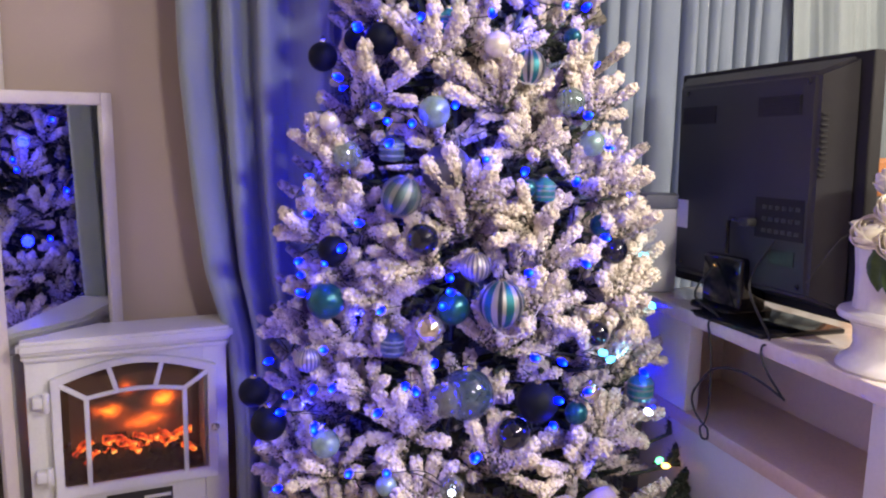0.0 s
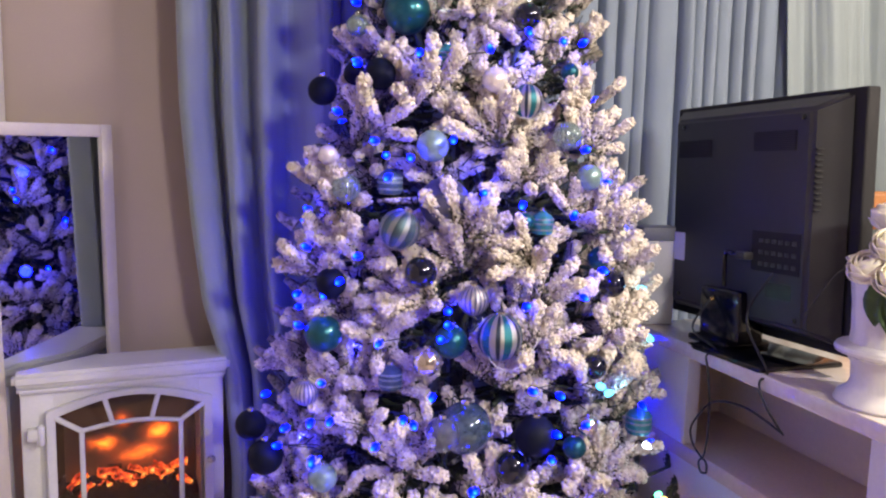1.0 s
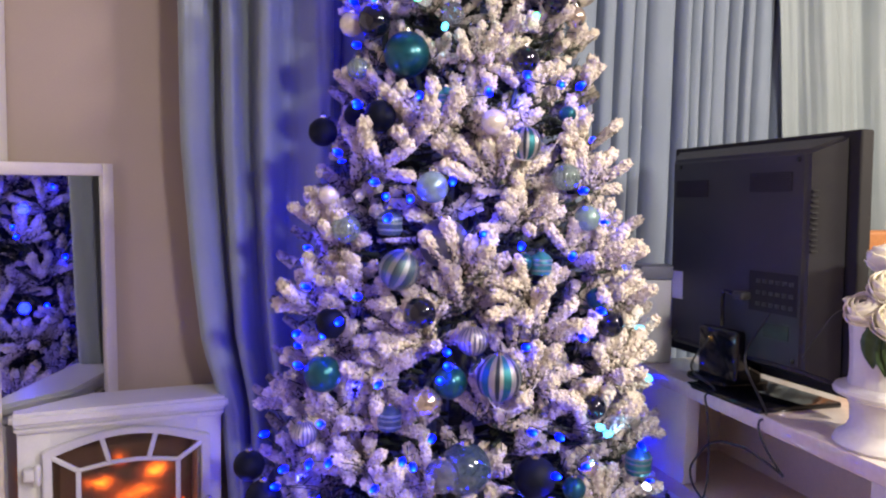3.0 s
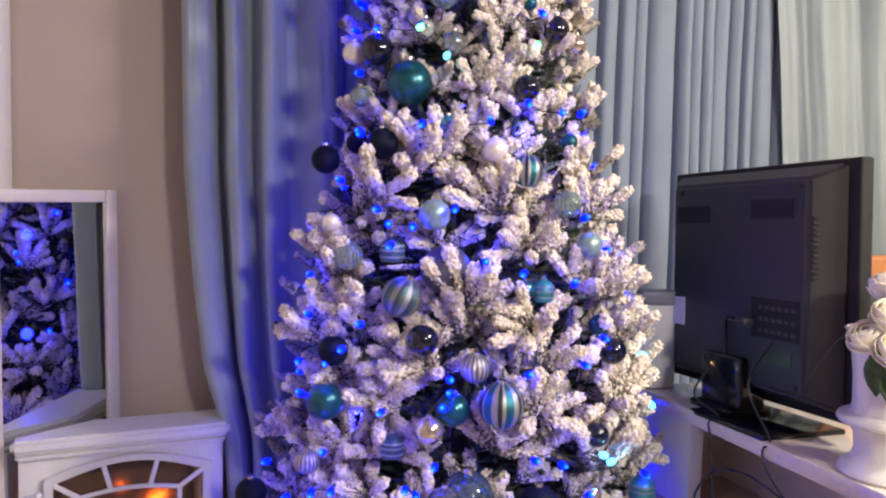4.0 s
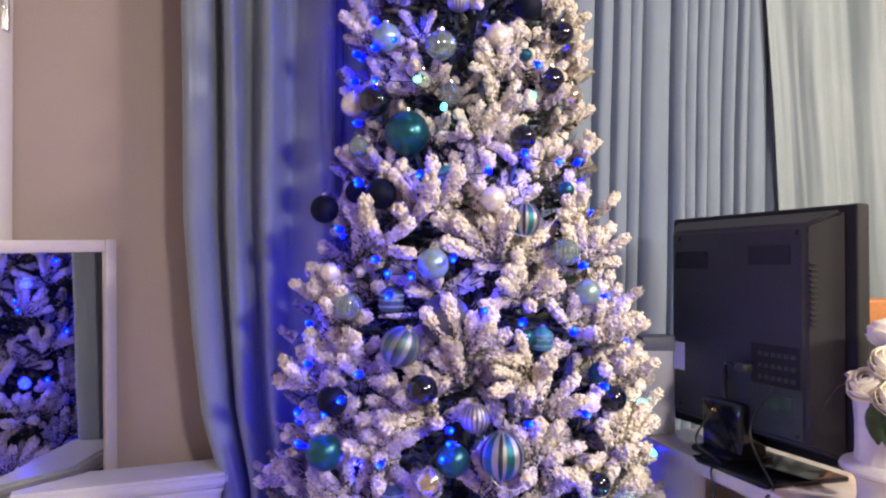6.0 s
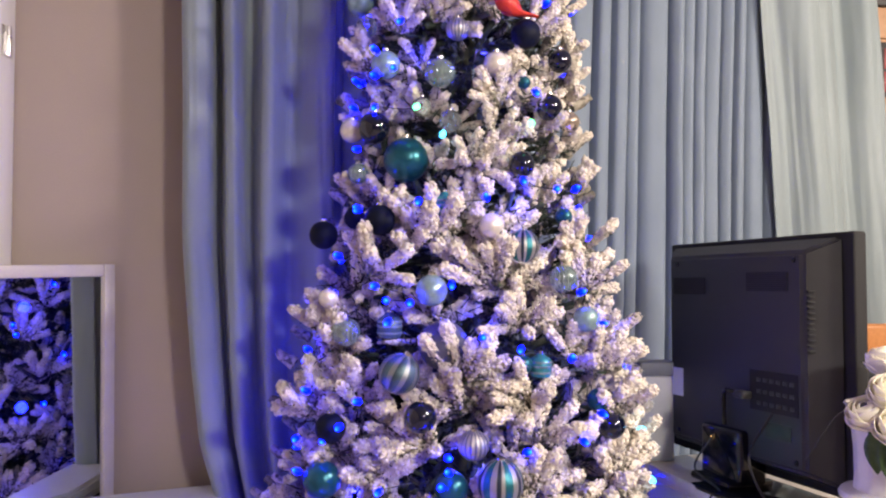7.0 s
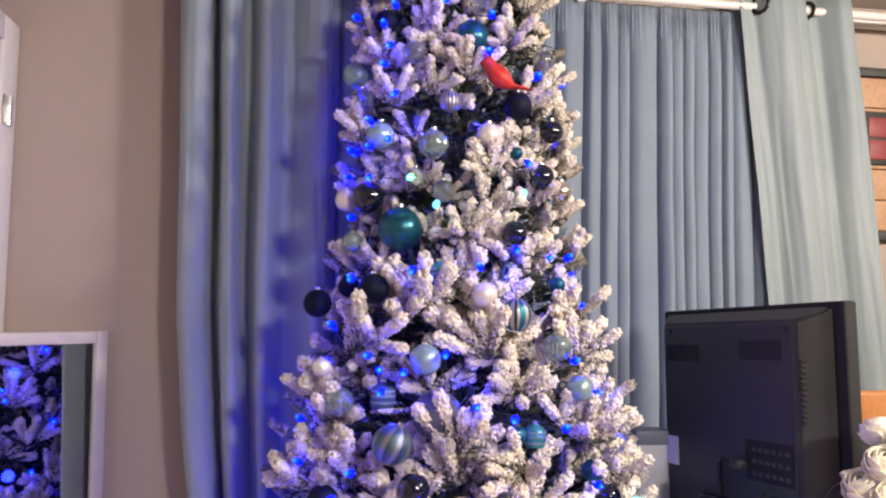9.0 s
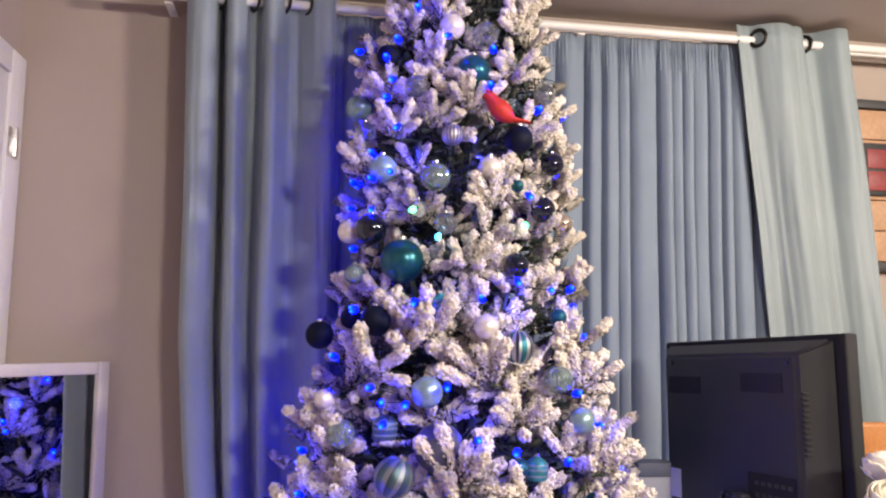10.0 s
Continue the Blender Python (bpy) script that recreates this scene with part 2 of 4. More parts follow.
def flame_material():
    """The soft flame picture that the heater throws on its screen: a few blurred tongues."""
    m, nt, p = node_material("flame_glow")
    c = nt.nodes.new("ShaderNodeTexCoord")
    n = tex_noise(nt, 26, 2)
    warp = nt.nodes.new("ShaderNodeVectorMath")
    warp.operation = "MULTIPLY_ADD"
    warp.inputs[1].default_value = (0.035, 0.0, 0.035)
    nt.links.new(n.outputs["Color"], warp.inputs[0])
    nt.links.new(c.outputs["Object"], warp.inputs[2])
    total = None
    for x, z, sx, sz, k in ((-0.062, 0.012, 15, 26, 1.0), (0.083, 0.030, 14, 24, 1.1), (0.010, -0.030, 10, 18, 0.55), (-0.01, 0.075, 26, 24, 0.45), (0.06, -0.02, 13, 22, 0.6)):
        mp = nt.nodes.new("ShaderNodeMapping")
        mp.inputs["Location"].default_value = (-(x + 0.0175) * sx, 0, -(z + 0.0175) * sz)
        mp.inputs["Scale"].default_value = (sx, 0, sz)
        nt.links.new(warp.outputs[0], mp.inputs[0])
        g = nt.nodes.new("ShaderNodeTexGradient")
        g.gradient_type = "QUADRATIC_SPHERE"
        nt.links.new(mp.outputs[0], g.inputs[0])
        a = nt.nodes.new("ShaderNodeMath")
        a.operation = "MULTIPLY_ADD"
        a.inputs[1].default_value = k
        nt.links.new(g.outputs["Fac"], a.inputs[0])
        if total:
            nt.links.new(total, a.inputs[2])
        else:
            a.inputs[2].default_value = 0.0
        total = a.outputs[0]
    col = ramp(nt, total, [(0.0, (0.010, 0.004, 0.002)), (0.22, (0.16, 0.022, 0.004)), (0.5, (0.85, 0.11, 0.01)), (0.85, (1.0, 0.36, 0.03))])
    p.inputs["Base Color"].default_value = (0.14, 0.088, 0.06, 1)
    nt.links.new(col, p.inputs["Emission Color"])
    p.inputs["Emission Strength"].default_value = 3.6
    return m


EMBER, FLAME = ember_material(), flame_material()

# ---- mesh helpers ----


def finish(name, bm, material, parent=None, label="", smooth=True):
    me = bpy.data.meshes.new(name)
    bm.to_mesh(me)
    bm.free()
    if smooth:
        me.shade_smooth()
        me.set_sharp_from_angle(angle=radians(40))
    me.materials.append(material)
    ob = new(name, me)
    if parent:
        ob.parent = parent
    if label:
        ob["label"] = label
    return ob


part = finish


def thing(name, m, label, category, group="", kind=""):
    ob = new(name)
    ob.empty_display_size = 0.05
    ob.matrix_world = m
    return tagged(ob, label, category, group, kind)


def box(lo, hi, bevel=0.0, seg=2, bm=None):
    bm = bm or bmesh.new()
    lo, hi = Vector(lo), Vector(hi)
    r = bmesh.ops.create_cube(bm, size=1, matrix=Matrix.LocRotScale((lo + hi) / 2, None, hi - lo))
    if bevel:
        edges = list({e for v in r["verts"] for e in v.link_edges})
        bmesh.ops.bevel(bm, geom=edges, offset=bevel, segments=seg, affect="EDGES", profile=0.5)
    return bm


def lathe(profile, n=32, flute=0.0, flutes=0, bm=None):
    """A turned body from (radius, height) pairs, fluted if asked."""
    bm = bm or bmesh.new()
    rings = []
    for r, z in profile:
        ring = []
        for i in range(n):
            a = 2 * math.pi * i / n
            k = r * (1 + flute * math.cos(flutes * a)) if flutes else r
            ring.append(bm.verts.new((k * math.cos(a), k * math.sin(a), z)))
        rings.append(ring)
    for p, q in zip(rings, rings[1:]):
        for i in range(n):
            bm.faces.new((p[i], p[(i + 1) % n], q[(i + 1) % n], q[i]))
    bm.faces.new(rings[0][::-1])
    bm.faces.new(rings[-1])
    return bm


def tube(points, radius, n=8, bm=None, ends=True):
    """A round tube along a line of points."""
    bm = bm or bmesh.new()
    pts = [Vector(p) for p in points]
    rings = []
    for i, p in enumerate(pts):
        d = (pts[min(i + 1, len(pts) - 1)] - pts[max(i - 1, 0)]).normalized()
        a = d.cross(Vector((0.31, 0.17, 0.93))).normalized()
        b = d.cross(a)
        r = radius[i] if isinstance(radius, (list, tuple)) else radius
        rings.append([bm.verts.new(p + (a * math.cos(2 * math.pi * k / n) + b * math.sin(2 * math.pi * k / n)) * r) for k in range(n)])
    for p, q in zip(rings, rings[1:]):
        for k in range(n):
            bm.faces.new((p[k], p[(k + 1) % n], q[(k + 1) % n], q[k]))
    if ends:
        bm.faces.new(rings[0][::-1])
        bm.faces.new(rings[-1])
    bmesh.ops.recalc_face_normals(bm, faces=bm.faces)
    return bm


def smooth_line(points, n=10):
    """A rounded line through a few points."""
    p = [Vector(q) for q in points]
    p = [2 * p[0] - p[1]] + p + [2 * p[-1] - p[-2]]
    out = []
    for i in range(1, len(p) - 2):
        for k in range(n):
            t = k / n
            out.append(0.5 * (2 * p[i] + (p[i + 1] - p[i - 1]) * t + (2 * p[i - 1] - 5 * p[i] + 4 * p[i + 1] - p[i + 2]) * t * t + (3 * p[i] - p[i - 1] - 3 * p[i + 1] + p[i + 2]) * t ** 3))
    return out + [p[-2]]


def prism(outline, y0, y1, bevel=0.0, bm=None):
    """An upright flat piece: (x, z) outline, from y0 to y1."""
    bm = bm or bmesh.new()
    f = [bm.verts.new((x, y0, z)) for x, z in outline]
    b = [bm.verts.new((x, y1, z)) for x, z in outline]
    n = len(f)
    bm.faces.new(f)
    bm.faces.new(b[::-1])
    for i in range(n):
        bm.faces.new((f[i], b[i], b[(i + 1) % n], f[(i + 1) % n]))
    bmesh.ops.recalc_face_normals(bm, faces=bm.faces)
    if bevel:
        bmesh.ops.bevel(bm, geom=list(bm.edges), offset=bevel, segments=2, affect="EDGES")
    return bm


# ---- room ----
# The window wall runs 8.5 degrees off the x axis; u goes along it, v into the room.
WALL_YAW, CEILING = 8.45, 2.36
WALL_AT = Vector((0.0, 2.46, 0.0))
WALL_POSE = Matrix.Translation(WALL_AT) @ pose(0, 0, 0, 0, 0, WALL_YAW)


def structure(name, bm, material, label, category, m=WALL_POSE):
    ob = finish(name, bm, material)
    ob.matrix_world = m
    return tagged(ob, label, category, kind="structure")


L, RW, BACK = -1.25, 2.75, -4.6
structure("floor", box((L - 0.2, BACK - 0.2, -0.1), (RW + 0.2, 0.2, 0.0)), FLOOR, "unseen living room floor, pale beige to bounce light up", "floor")
structure("ceiling", box((L - 0.2, BACK - 0.2, CEILING), (RW + 0.2, 0.2, CEILING + 0.1)), CEIL, "plain off-white plastered ceiling", "ceiling")
structure("wall_north", box((L - 0.2, 0, 0), (RW + 0.2, 0.15, CEILING)), WALL, "beige painted wall behind curtains and mirror", "wall")
structure("wall_west", box((L - 0.15, BACK, 0), (L, 0, CEILING)), WALL, "beige painted wall beside a door", "wall")
structure("wall_east", box((RW, BACK, 0), (RW + 0.15, 0, CEILING)), WALL, "plain beige painted wall", "wall")
structure("wall_south", box((L, BACK - 0.15, 0), (RW, BACK, CEILING)), WALL, "plain beige painted wall", "wall")
structure("trim", box((1.32, -0.03, CEILING - 0.075), (RW, -0.001, CEILING - 0.03), 0.006), TRIM, "white moulded strip below the ceiling", "trim")

door = thing("door_1", WALL_POSE @ pose(L, 0, 0), "white painted door casing with a steel hinge", "door", kind="structure")
part("door_frame", box((0.001, -0.115, 0), (0.026, -0.006, 2.10), 0.004), TRIM, door)
part("door_frame", box((0.001, -1.0, 2.03), (0.026, -0.1155, 2.10), 0.004), TRIM, door)
part("door_panel", box((0.001, -0.93, 0.01), (0.018, -0.117, 2.028), 0.003), TRIM, door)
hinge = part("hinge", lathe([(0.007, 1.80), (0.0075, 1.803), (0.0075, 1.88), (0.007, 1.883)], 12), METAL, door, "bright steel hinge")
hinge.location = (0.032, -0.075, 0.0)
part("hinge_leaf", box((0.0265, -0.112, 1.80), (0.029, -0.04, 1.88)), METAL, door, "bright steel hinge leaf")

# ---- curtains ----


def curtain(name, profile, z0, z1, material, label, seed, shift0=None, shift1=None, eyelets=(), pucker=0.0, steps=6):
    """A hanging cloth; profile: (u, v) along its folds; shift0 and shift1 move its two sides with the height."""
    line = smooth_line([(u, v, 0) for u, v in profile], steps)
    ua, ub = profile[0][0], profile[-1][0]
    rows = 44
    bm = bmesh.new()
    grid = []
    for j in range(rows + 1):
        t = j / rows
        z = z1 + (z0 - z1) * t
        d0, d1 = shift0(z) if shift0 else 0.0, shift1(z) if shift1 else 0.0
        mid = sum(p.y for p in line) / len(line)
        row = []
        for k, p in enumerate(line):
            f = (p.x - ua) / (ub - ua)
            sway = 0.014 * min(t * 4, 1) * noise.noise(Vector((f * 9 + seed, t * 2.0, seed)))
            crease = 0.004 * noise.noise(Vector((f * 30 + seed, t * 9, seed + 4)))
            u = p.x + d0 * (1 - f) + d1 * f + 0.012 * min(t * 4, 1) * noise.noise(Vector((f * 5, t * 2.5, seed + 9)))
            v = mid + (p.y - mid) * (0.85 + 0.3 * noise.noise(Vector((f * 6, t * 1.6, seed + 2)))) + sway + crease
            if pucker and t < 0.07:
                v = -0.085 + (v + 0.085) * (0.35 + 0.65 * t / 0.07) + pucker * math.sin(k * 1.9 + 2 * noise.noise(Vector((k * 0.2, 0, 0)))) * (1 - t / 0.07)
            row.append(bm.verts.new((u, v, z)))
        grid.append(row)
    for a, b in zip(grid, grid[1:]):
        for i in range(len(line) - 1):
            bm.faces.new((a[i], a[i + 1], b[i + 1], b[i]))
    root = thing(name, WALL_POSE, label, "curtain", "window curtains")
    ob = part("cloth", bm, material, root)
    ob.modifiers.new("thickness", "SOLIDIFY").thickness = 0.003
    for u in eyelets:
        r = bmesh.new()
        n = 20
        rings = [[r.verts.new((0.004 * math.sin(q * math.pi / 3), (0.026 + 0.0065 * math.cos(q * math.pi / 3)) * math.cos(2 * math.pi * k / n), (0.026 + 0.0065 * math.cos(q * math.pi / 3)) * math.sin(2 * math.pi * k / n))) for q in range(6)] for k in range(n)]
        for k in range(n):
            for q in range(6):
                r.faces.new((rings[k][q], rings[(k + 1) % n][q], rings[(k + 1) % n][(q + 1) % 6], rings[k][(q + 1) % 6]))
        e = part("eyelet", r, DARK_METAL, root, "dark bronze eyelet ring")
        e.matrix_basis = pose(u, -0.145 if abs(u - 0.994) < 0.01 else -0.12, ROD_Z, 0, 0, 35)
    return root


def pleats(valleys, depth, seed):
    """A gathered profile: broad uneven swells between narrow valleys."""
    r = random.Random(seed)
    out = []
    for a, b in zip(valleys, valleys[1:]):
        w, d = b - a, depth * r.uniform(0.6, 1.25)
        out += [(a, -0.070), (a + 0.16 * w, -0.078 - 0.55 * d), (a + r.uniform(0.35, 0.6) * w, -0.078 - d), (a + 0.85 * w, -0.078 - 0.7 * d)]
    return out + [(valleys[-1], -0.070)]


ROD_Z = 2.285
rod = thing("curtain_rod", WALL_POSE, "white metal curtain rod under the ceiling", "curtain rod")
part("rod_tube", tube([(-0.95, -0.12, ROD_Z), (1.9, -0.12, ROD_Z)], 0.0135, 16), ROD, rod)
for u in (-0.82, 0.42, 1.78):
    part("bracket", box((u - 0.012, -0.112, ROD_Z - 0.02), (u + 0.012, -0.001, ROD_Z - 0.014), 0.002), ROD, rod)
finial = part("finial", lathe([(0.004, 0), (0.02, 0.012), (0.024, 0.03), (0.015, 0.048), (0.003, 0.055)], 16), ROD, rod)
finial.matrix_basis = pose(1.9, -0.12, ROD_Z, 0, 90, 0)

LEFT_FOLDS = [(-0.762, -0.105), (-0.757, -0.150), (-0.735, -0.176), (-0.700, -0.180), (-0.685, -0.150), (-0.676, -0.070), (-0.662, -0.060), (-0.653, -0.110), (-0.644, -0.165), (-0.622, -0.182), (-0.606, -0.155), (-0.594, -0.095), (-0.570, -0.078),
              (-0.551, -0.110), (-0.538, -0.165), (-0.517, -0.180), (-0.500, -0.150), (-0.480, -0.105), (-0.450, -0.098), (-0.420, -0.125), (-0.392, -0.160), (-0.364, -0.168), (-0.348, -0.150), (-0.342, -0.115)]
curtain("curtain", LEFT_FOLDS, 0.03, 2.33, SILVER_CLOTH, "silver grey eyelet curtain hanging in deep folds", 3,
        shift0=lambda z: float(np.interp(z, [0.3, 0.55, 0.625, 0.75, 0.96, 1.3, 2.25], [0.15, 0.13, 0.112, 0.075, 0.05, 0.022, 0.0])), shift1=lambda z: 0.02 * (2.3 - z) / 2.3, eyelets=(-0.668, -0.575, -0.488, -0.425))
RIGHT_FOLDS = [(0.936, -0.128), (0.960, -0.121), (0.988, -0.124), (1.010, -0.146), (1.045, -0.172), (1.085, -0.172), (1.118, -0.155), (1.145, -0.148), (1.168, -0.122), (1.188, -0.096), (1.215, -0.102), (1.240, -0.135), (1.270, -0.168), (1.302, -0.160), (1.322, -0.130), (1.335, -0.100)]
curtain("curtain", RIGHT_FOLDS, 0.03, 2.33, SILVER_CLOTH, "pale silver green eyelet curtain in soft folds", 8,
        shift0=lambda z: 0.092 * (2.25 - z), shift1=lambda z: 0.092 * (2.25 - z), eyelets=(0.994, 1.167, 1.232))
BACK_FOLDS = [-0.38, -0.31, -0.22, -0.16, -0.07, -0.01, 0.08, 0.14, 0.22, 0.27, 0.345, 0.437, 0.492, 0.547, 0.585, 0.678, 0.725, 0.762, 0.800, 0.848, 0.887, 0.925, 0.993, 1.055, 1.12]
curtain("curtain", pleats(BACK_FOLDS, 0.034, 5), 0.03, 2.275, BLUE_CLOTH, "slate blue gathered curtain on a rod pocket", 5, pucker=0.004)

# ---- stove and mirror ----


def stove_heater():
    """Small electric stove with an arched glazed door and a glowing log bed."""
    w, d, h = 0.502, 0.20, 0.575
    m = Matrix.Translation((-1.040, 1.968, 0)) @ pose(0, 0, 0, 0, 0, 24.6)
    root = thing("electric_stove", m, "white enamelled electric stove heater with glowing flames", "stove")
    x0, x1 = -0.006, 0.496
    cx, half, lo, hi, rise, rim = 0.257, 0.207, 0.180, 0.506, 0.042, 0.023

    def arch(a, z0, z1, up, n=14):
        pts = [(cx - a, z0)]
        pts += [(cx - a + 2 * a * i / n, z1 + up * math.sin(math.pi * i / n)) for i in range(n + 1)]
        return pts + [(cx + a, z0)]

    def plan_slab(outline, z0, z1, bevel):
        """A level slab with the given outline in plan."""
        bm = prism(outline, z0, z1)
        for v in bm.verts:
            v.co.y, v.co.z = v.co.z, v.co.y
        bmesh.ops.recalc_face_normals(bm, faces=bm.faces)
        bmesh.ops.bevel(bm, geom=list(bm.edges), offset=bevel, segments=3, affect="EDGES")
        return bm

    part("top_slab", plan_slab([(-0.022, -0.008), (0.512, -0.008), (0.512, d - 0.045), (0.168, d - 0.045), (-0.022, 0.038)], h, h + 0.036, 0.010), STOVE, root)
    part("moulding", plan_slab([(-0.012, 0.004), (0.502, 0.004), (0.502, d - 0.052), (0.160, d - 0.052), (-0.012, 0.042)], h - 0.020, h - 0.0005, 0.006), STOVE, root)
    part("side_panel", box((x0, 0.02, 0.06), (x0 + 0.076, 0.050, h - 0.0205), 0.004), STOVE, root)
    part("side_panel", box((x1 - 0.064, 0.02, 0.06), (x1, d - 0.06, h - 0.0205), 0.004), STOVE, root)
    part("back_panel", box((x0 + 0.132, d - 0.068, 0.06), (x1 - 0.065, d - 0.061, h - 0.0205)), BLACK, root, "black steel back panel")
    part("lower_panel", box((x0 + 0.0765, 0.022, 0.06), (x1 - 0.0645, 0.04, 0.200), 0.003), STOVE, root)
    edge = [(cx - half + 0.018 + (2 * half - 0.036) * i / 14, hi - 0.006 + rise * math.sin(math.pi * i / 14)) for i in range(15)]
    part("upper_panel", prism([(cx - half + 0.018, h - 0.021)] + edge + [(cx + half - 0.018, h - 0.021)], 0.0215, 0.034), STOVE, root)
    for lx in (x0 + 0.03, x1 - 0.03):
        for ly in (0.044,) if lx < 0.1 else (0.05, d - 0.09):
            leg = part("leg", lathe([(0.018, 0.0), (0.02, 0.006), (0.013, 0.02), (0.016, 0.05), (0.02, 0.06)], 14), STOVE, root)
            leg.location = (lx, ly, 0)
    outer, inner = arch(half, lo, hi, rise), arch(half - rim, lo + rim + 0.004, hi - rim * 0.8, rise)
    bm = bmesh.new()
    n = len(outer)
    a = [bm.verts.new((x, 0.0, z)) for x, z in outer]
    b = [bm.verts.new((x, 0.005, z)) for x, z in inner]
    c = [bm.verts.new((x, 0.0205, z)) for x, z in outer]
    e = [bm.verts.new((x, 0.0205, z)) for x, z in inner]
    for i in range(n):
        j = (i + 1) % n
        bm.faces.new((a[i], a[j], b[j], b[i]))
        bm.faces.new((a[i], c[i], c[j], a[j]))
        bm.faces.new((b[i], b[j], e[j], e[i]))
        bm.faces.new((c[i], e[i], e[j], c[j]))
    bmesh.ops.recalc_face_normals(bm, faces=bm.faces)
    bmesh.ops.bevel(bm, geom=[q for q in bm.edges if q.calc_face_angle(0) > 0.9], offset=0.003, segments=2, affect="EDGES")
    door = part("door", bm, STOVE, root)
    a, top = half - rim, hi - rim * 0.8
    in_h, bx, low = 0.446, 0.123, lo + rim
    bars = [((cx - a, top), (cx - bx, in_h)), ((cx + a, top), (cx + bx, in_h)), ((cx - bx, in_h), (cx - bx, low)), ((cx + bx, in_h), (cx + bx, low)),
            ((cx - 0.048, in_h + 0.012), (cx - 0.066, top + 0.037)), ((cx + 0.048, in_h + 0.012), (cx + 0.066, top + 0.037))]
    for (ax, az), (qx, qz) in bars:
        ln = math.hypot(qx - ax, qz - az)
        bar = part("glazing_bar", box((-0.0065, 0.003, -0.002), (0.0065, 0.013, ln + 0.002), 0.003), STOVE, door)
        bar.matrix_basis = Matrix.Translation((ax, 0, az)) @ pose(0, 0, 0, 0, math.degrees(math.atan2(qx - ax, qz - az)), 0)
    part("glazing_bar", tube([(cx - bx + 2 * bx * i / 12, 0.008, in_h + 0.014 * math.sin(math.pi * i / 12)) for i in range(13)], 0.0062, 8), STOVE, door)
    part("glass", prism(arch(a + 0.004, low - 0.002, top + 0.002, rise), 0.0150, 0.0165), SMOKED, door, "smoked glass pane")
    knob = part("knob", lathe([(0.004, 0), (0.004, 0.012), (0.009, 0.016), (0.011, 0.022), (0.008, 0.028), (0.001, 0.030)], 16), METAL, door, "small chrome door knob")
    knob.matrix_basis = pose(cx + half - 0.008, 0.002, 0.334, 90, 0, 0)
    for z in (0.452, 0.25):
        hg = part("hinge", box((0.008, -0.012, z - 0.016), (0.044, 0.0195, z + 0.016), 0.006, 3), STOVE, root)
        hp = part("hinge_pin", lathe([(0.006, z - 0.026), (0.009, z - 0.022), (0.009, z + 0.022), (0.006, z + 0.026)], 12), STOVE, hg)
        hp.location = (0.040, -0.008, 0)
    fx0, fx1 = x0 + 0.077, x1 - 0.065
    part("firebox_lining", box((fx0 + 0.055, 0.120, 0.2005), (fx1, 0.130, 0.5535)), SOOT, root)
    part("firebox_floor", box((fx0, 0.041, 0.185), (fx1, 0.119, 0.20)), SOOT, root)
    screen = part("flame_screen", box((-0.16, -0.001, -0.085), (0.16, 0.001, 0.115)), FLAME, root, "orange glowing flame picture")
    screen.location = (0.25, 0.116, 0.355)
    rnd = random.Random(4)
    bed = bmesh.new()
    nx, ny = 40, 12
    grid = [[bed.verts.new((fx0 + (fx1 - fx0) * i / nx, 0.044 + 0.066 * j / ny, 0.205 + 0.075 * (j / ny) ** 0.8 * math.sin(math.pi * (0.12 + 0.76 * i / nx)) + 0.022 * noise.noise(Vector((i * 0.42, j * 0.5, 3))) + 0.008 * rnd.random())) for i in range(nx + 1)] for j in range(ny + 1)]
    for g0, g1 in zip(grid, grid[1:]):
        for i in range(nx):
            bed.faces.new((g0[i], g0[i + 1], g1[i + 1], g1[i]))
    part("ember_bed", bed, LOG, root, "dark charred ember bed")
    for i in range(24):
        lx = fx0 + 0.035 + (fx1 - fx0 - 0.07) * i / 23
        bm = tube(smooth_line([(-0.024, 0, 0), (0, 0.004, 0.005), (0.024, 0, 0)], 4), [0.006 + 0.006 * rnd.random() for _ in range(9)], 8)
        lg = part("log", bm, EMBER if i % 4 else LOG, root, "glowing ember log" if i % 4 else "charred log")
        lg.matrix_basis = Matrix.Translation((lx, 0.070 + 0.03 * rnd.random(), 0.245 + 0.055 * rnd.random())) @ pose(0, 0, 0, 0, rnd.uniform(-40, 40), rnd.uniform(-50, 50))
    part("slot", box((cx - 0.085, 0.0205, 0.118), (cx + 0.085, 0.0215, 0.162)), BLACK, root, "dark air slot")
    part("slot_bar", box((cx + 0.01, 0.014, 0.138), (cx + 0.08, 0.0203, 0.147), 0.002), STOVE, root)
    return root


stove_heater()

mirror = thing("mirror", Matrix.Translation((-1.105, 1.965, 0.0)) @ pose(0, 0, 0, 0, 0, 57) @ pose(0, 0, 0, -1.0, 0, 0), "tall mirror in a white painted frame behind the stove", "mirror")
MW, MH, MT = 0.368, 1.236, 0.022
part("frame_side", box((0, 0, 0), (0.034, MT, MH), 0.004), MIRROR_FRAME, mirror)
part("frame_side", box((MW - 0.034, 0, 0), (MW, MT, MH), 0.004), MIRROR_FRAME, mirror)
part("frame_rail", box((0.0345, 0.001, MH - 0.034), (MW - 0.0345, MT, MH - 0.0005), 0.004), MIRROR_FRAME, mirror)
part("frame_rail", box((0.0345, 0.001, 0.0005), (MW - 0.0345, MT, 0.034), 0.004), MIRROR_FRAME, mirror)
part("mirror_glass", box((0.0345, 0.010, 0.0345), (MW - 0.0345, 0.014, MH - 0.0345)), MIRROR, mirror, "clear silvered mirror glass")

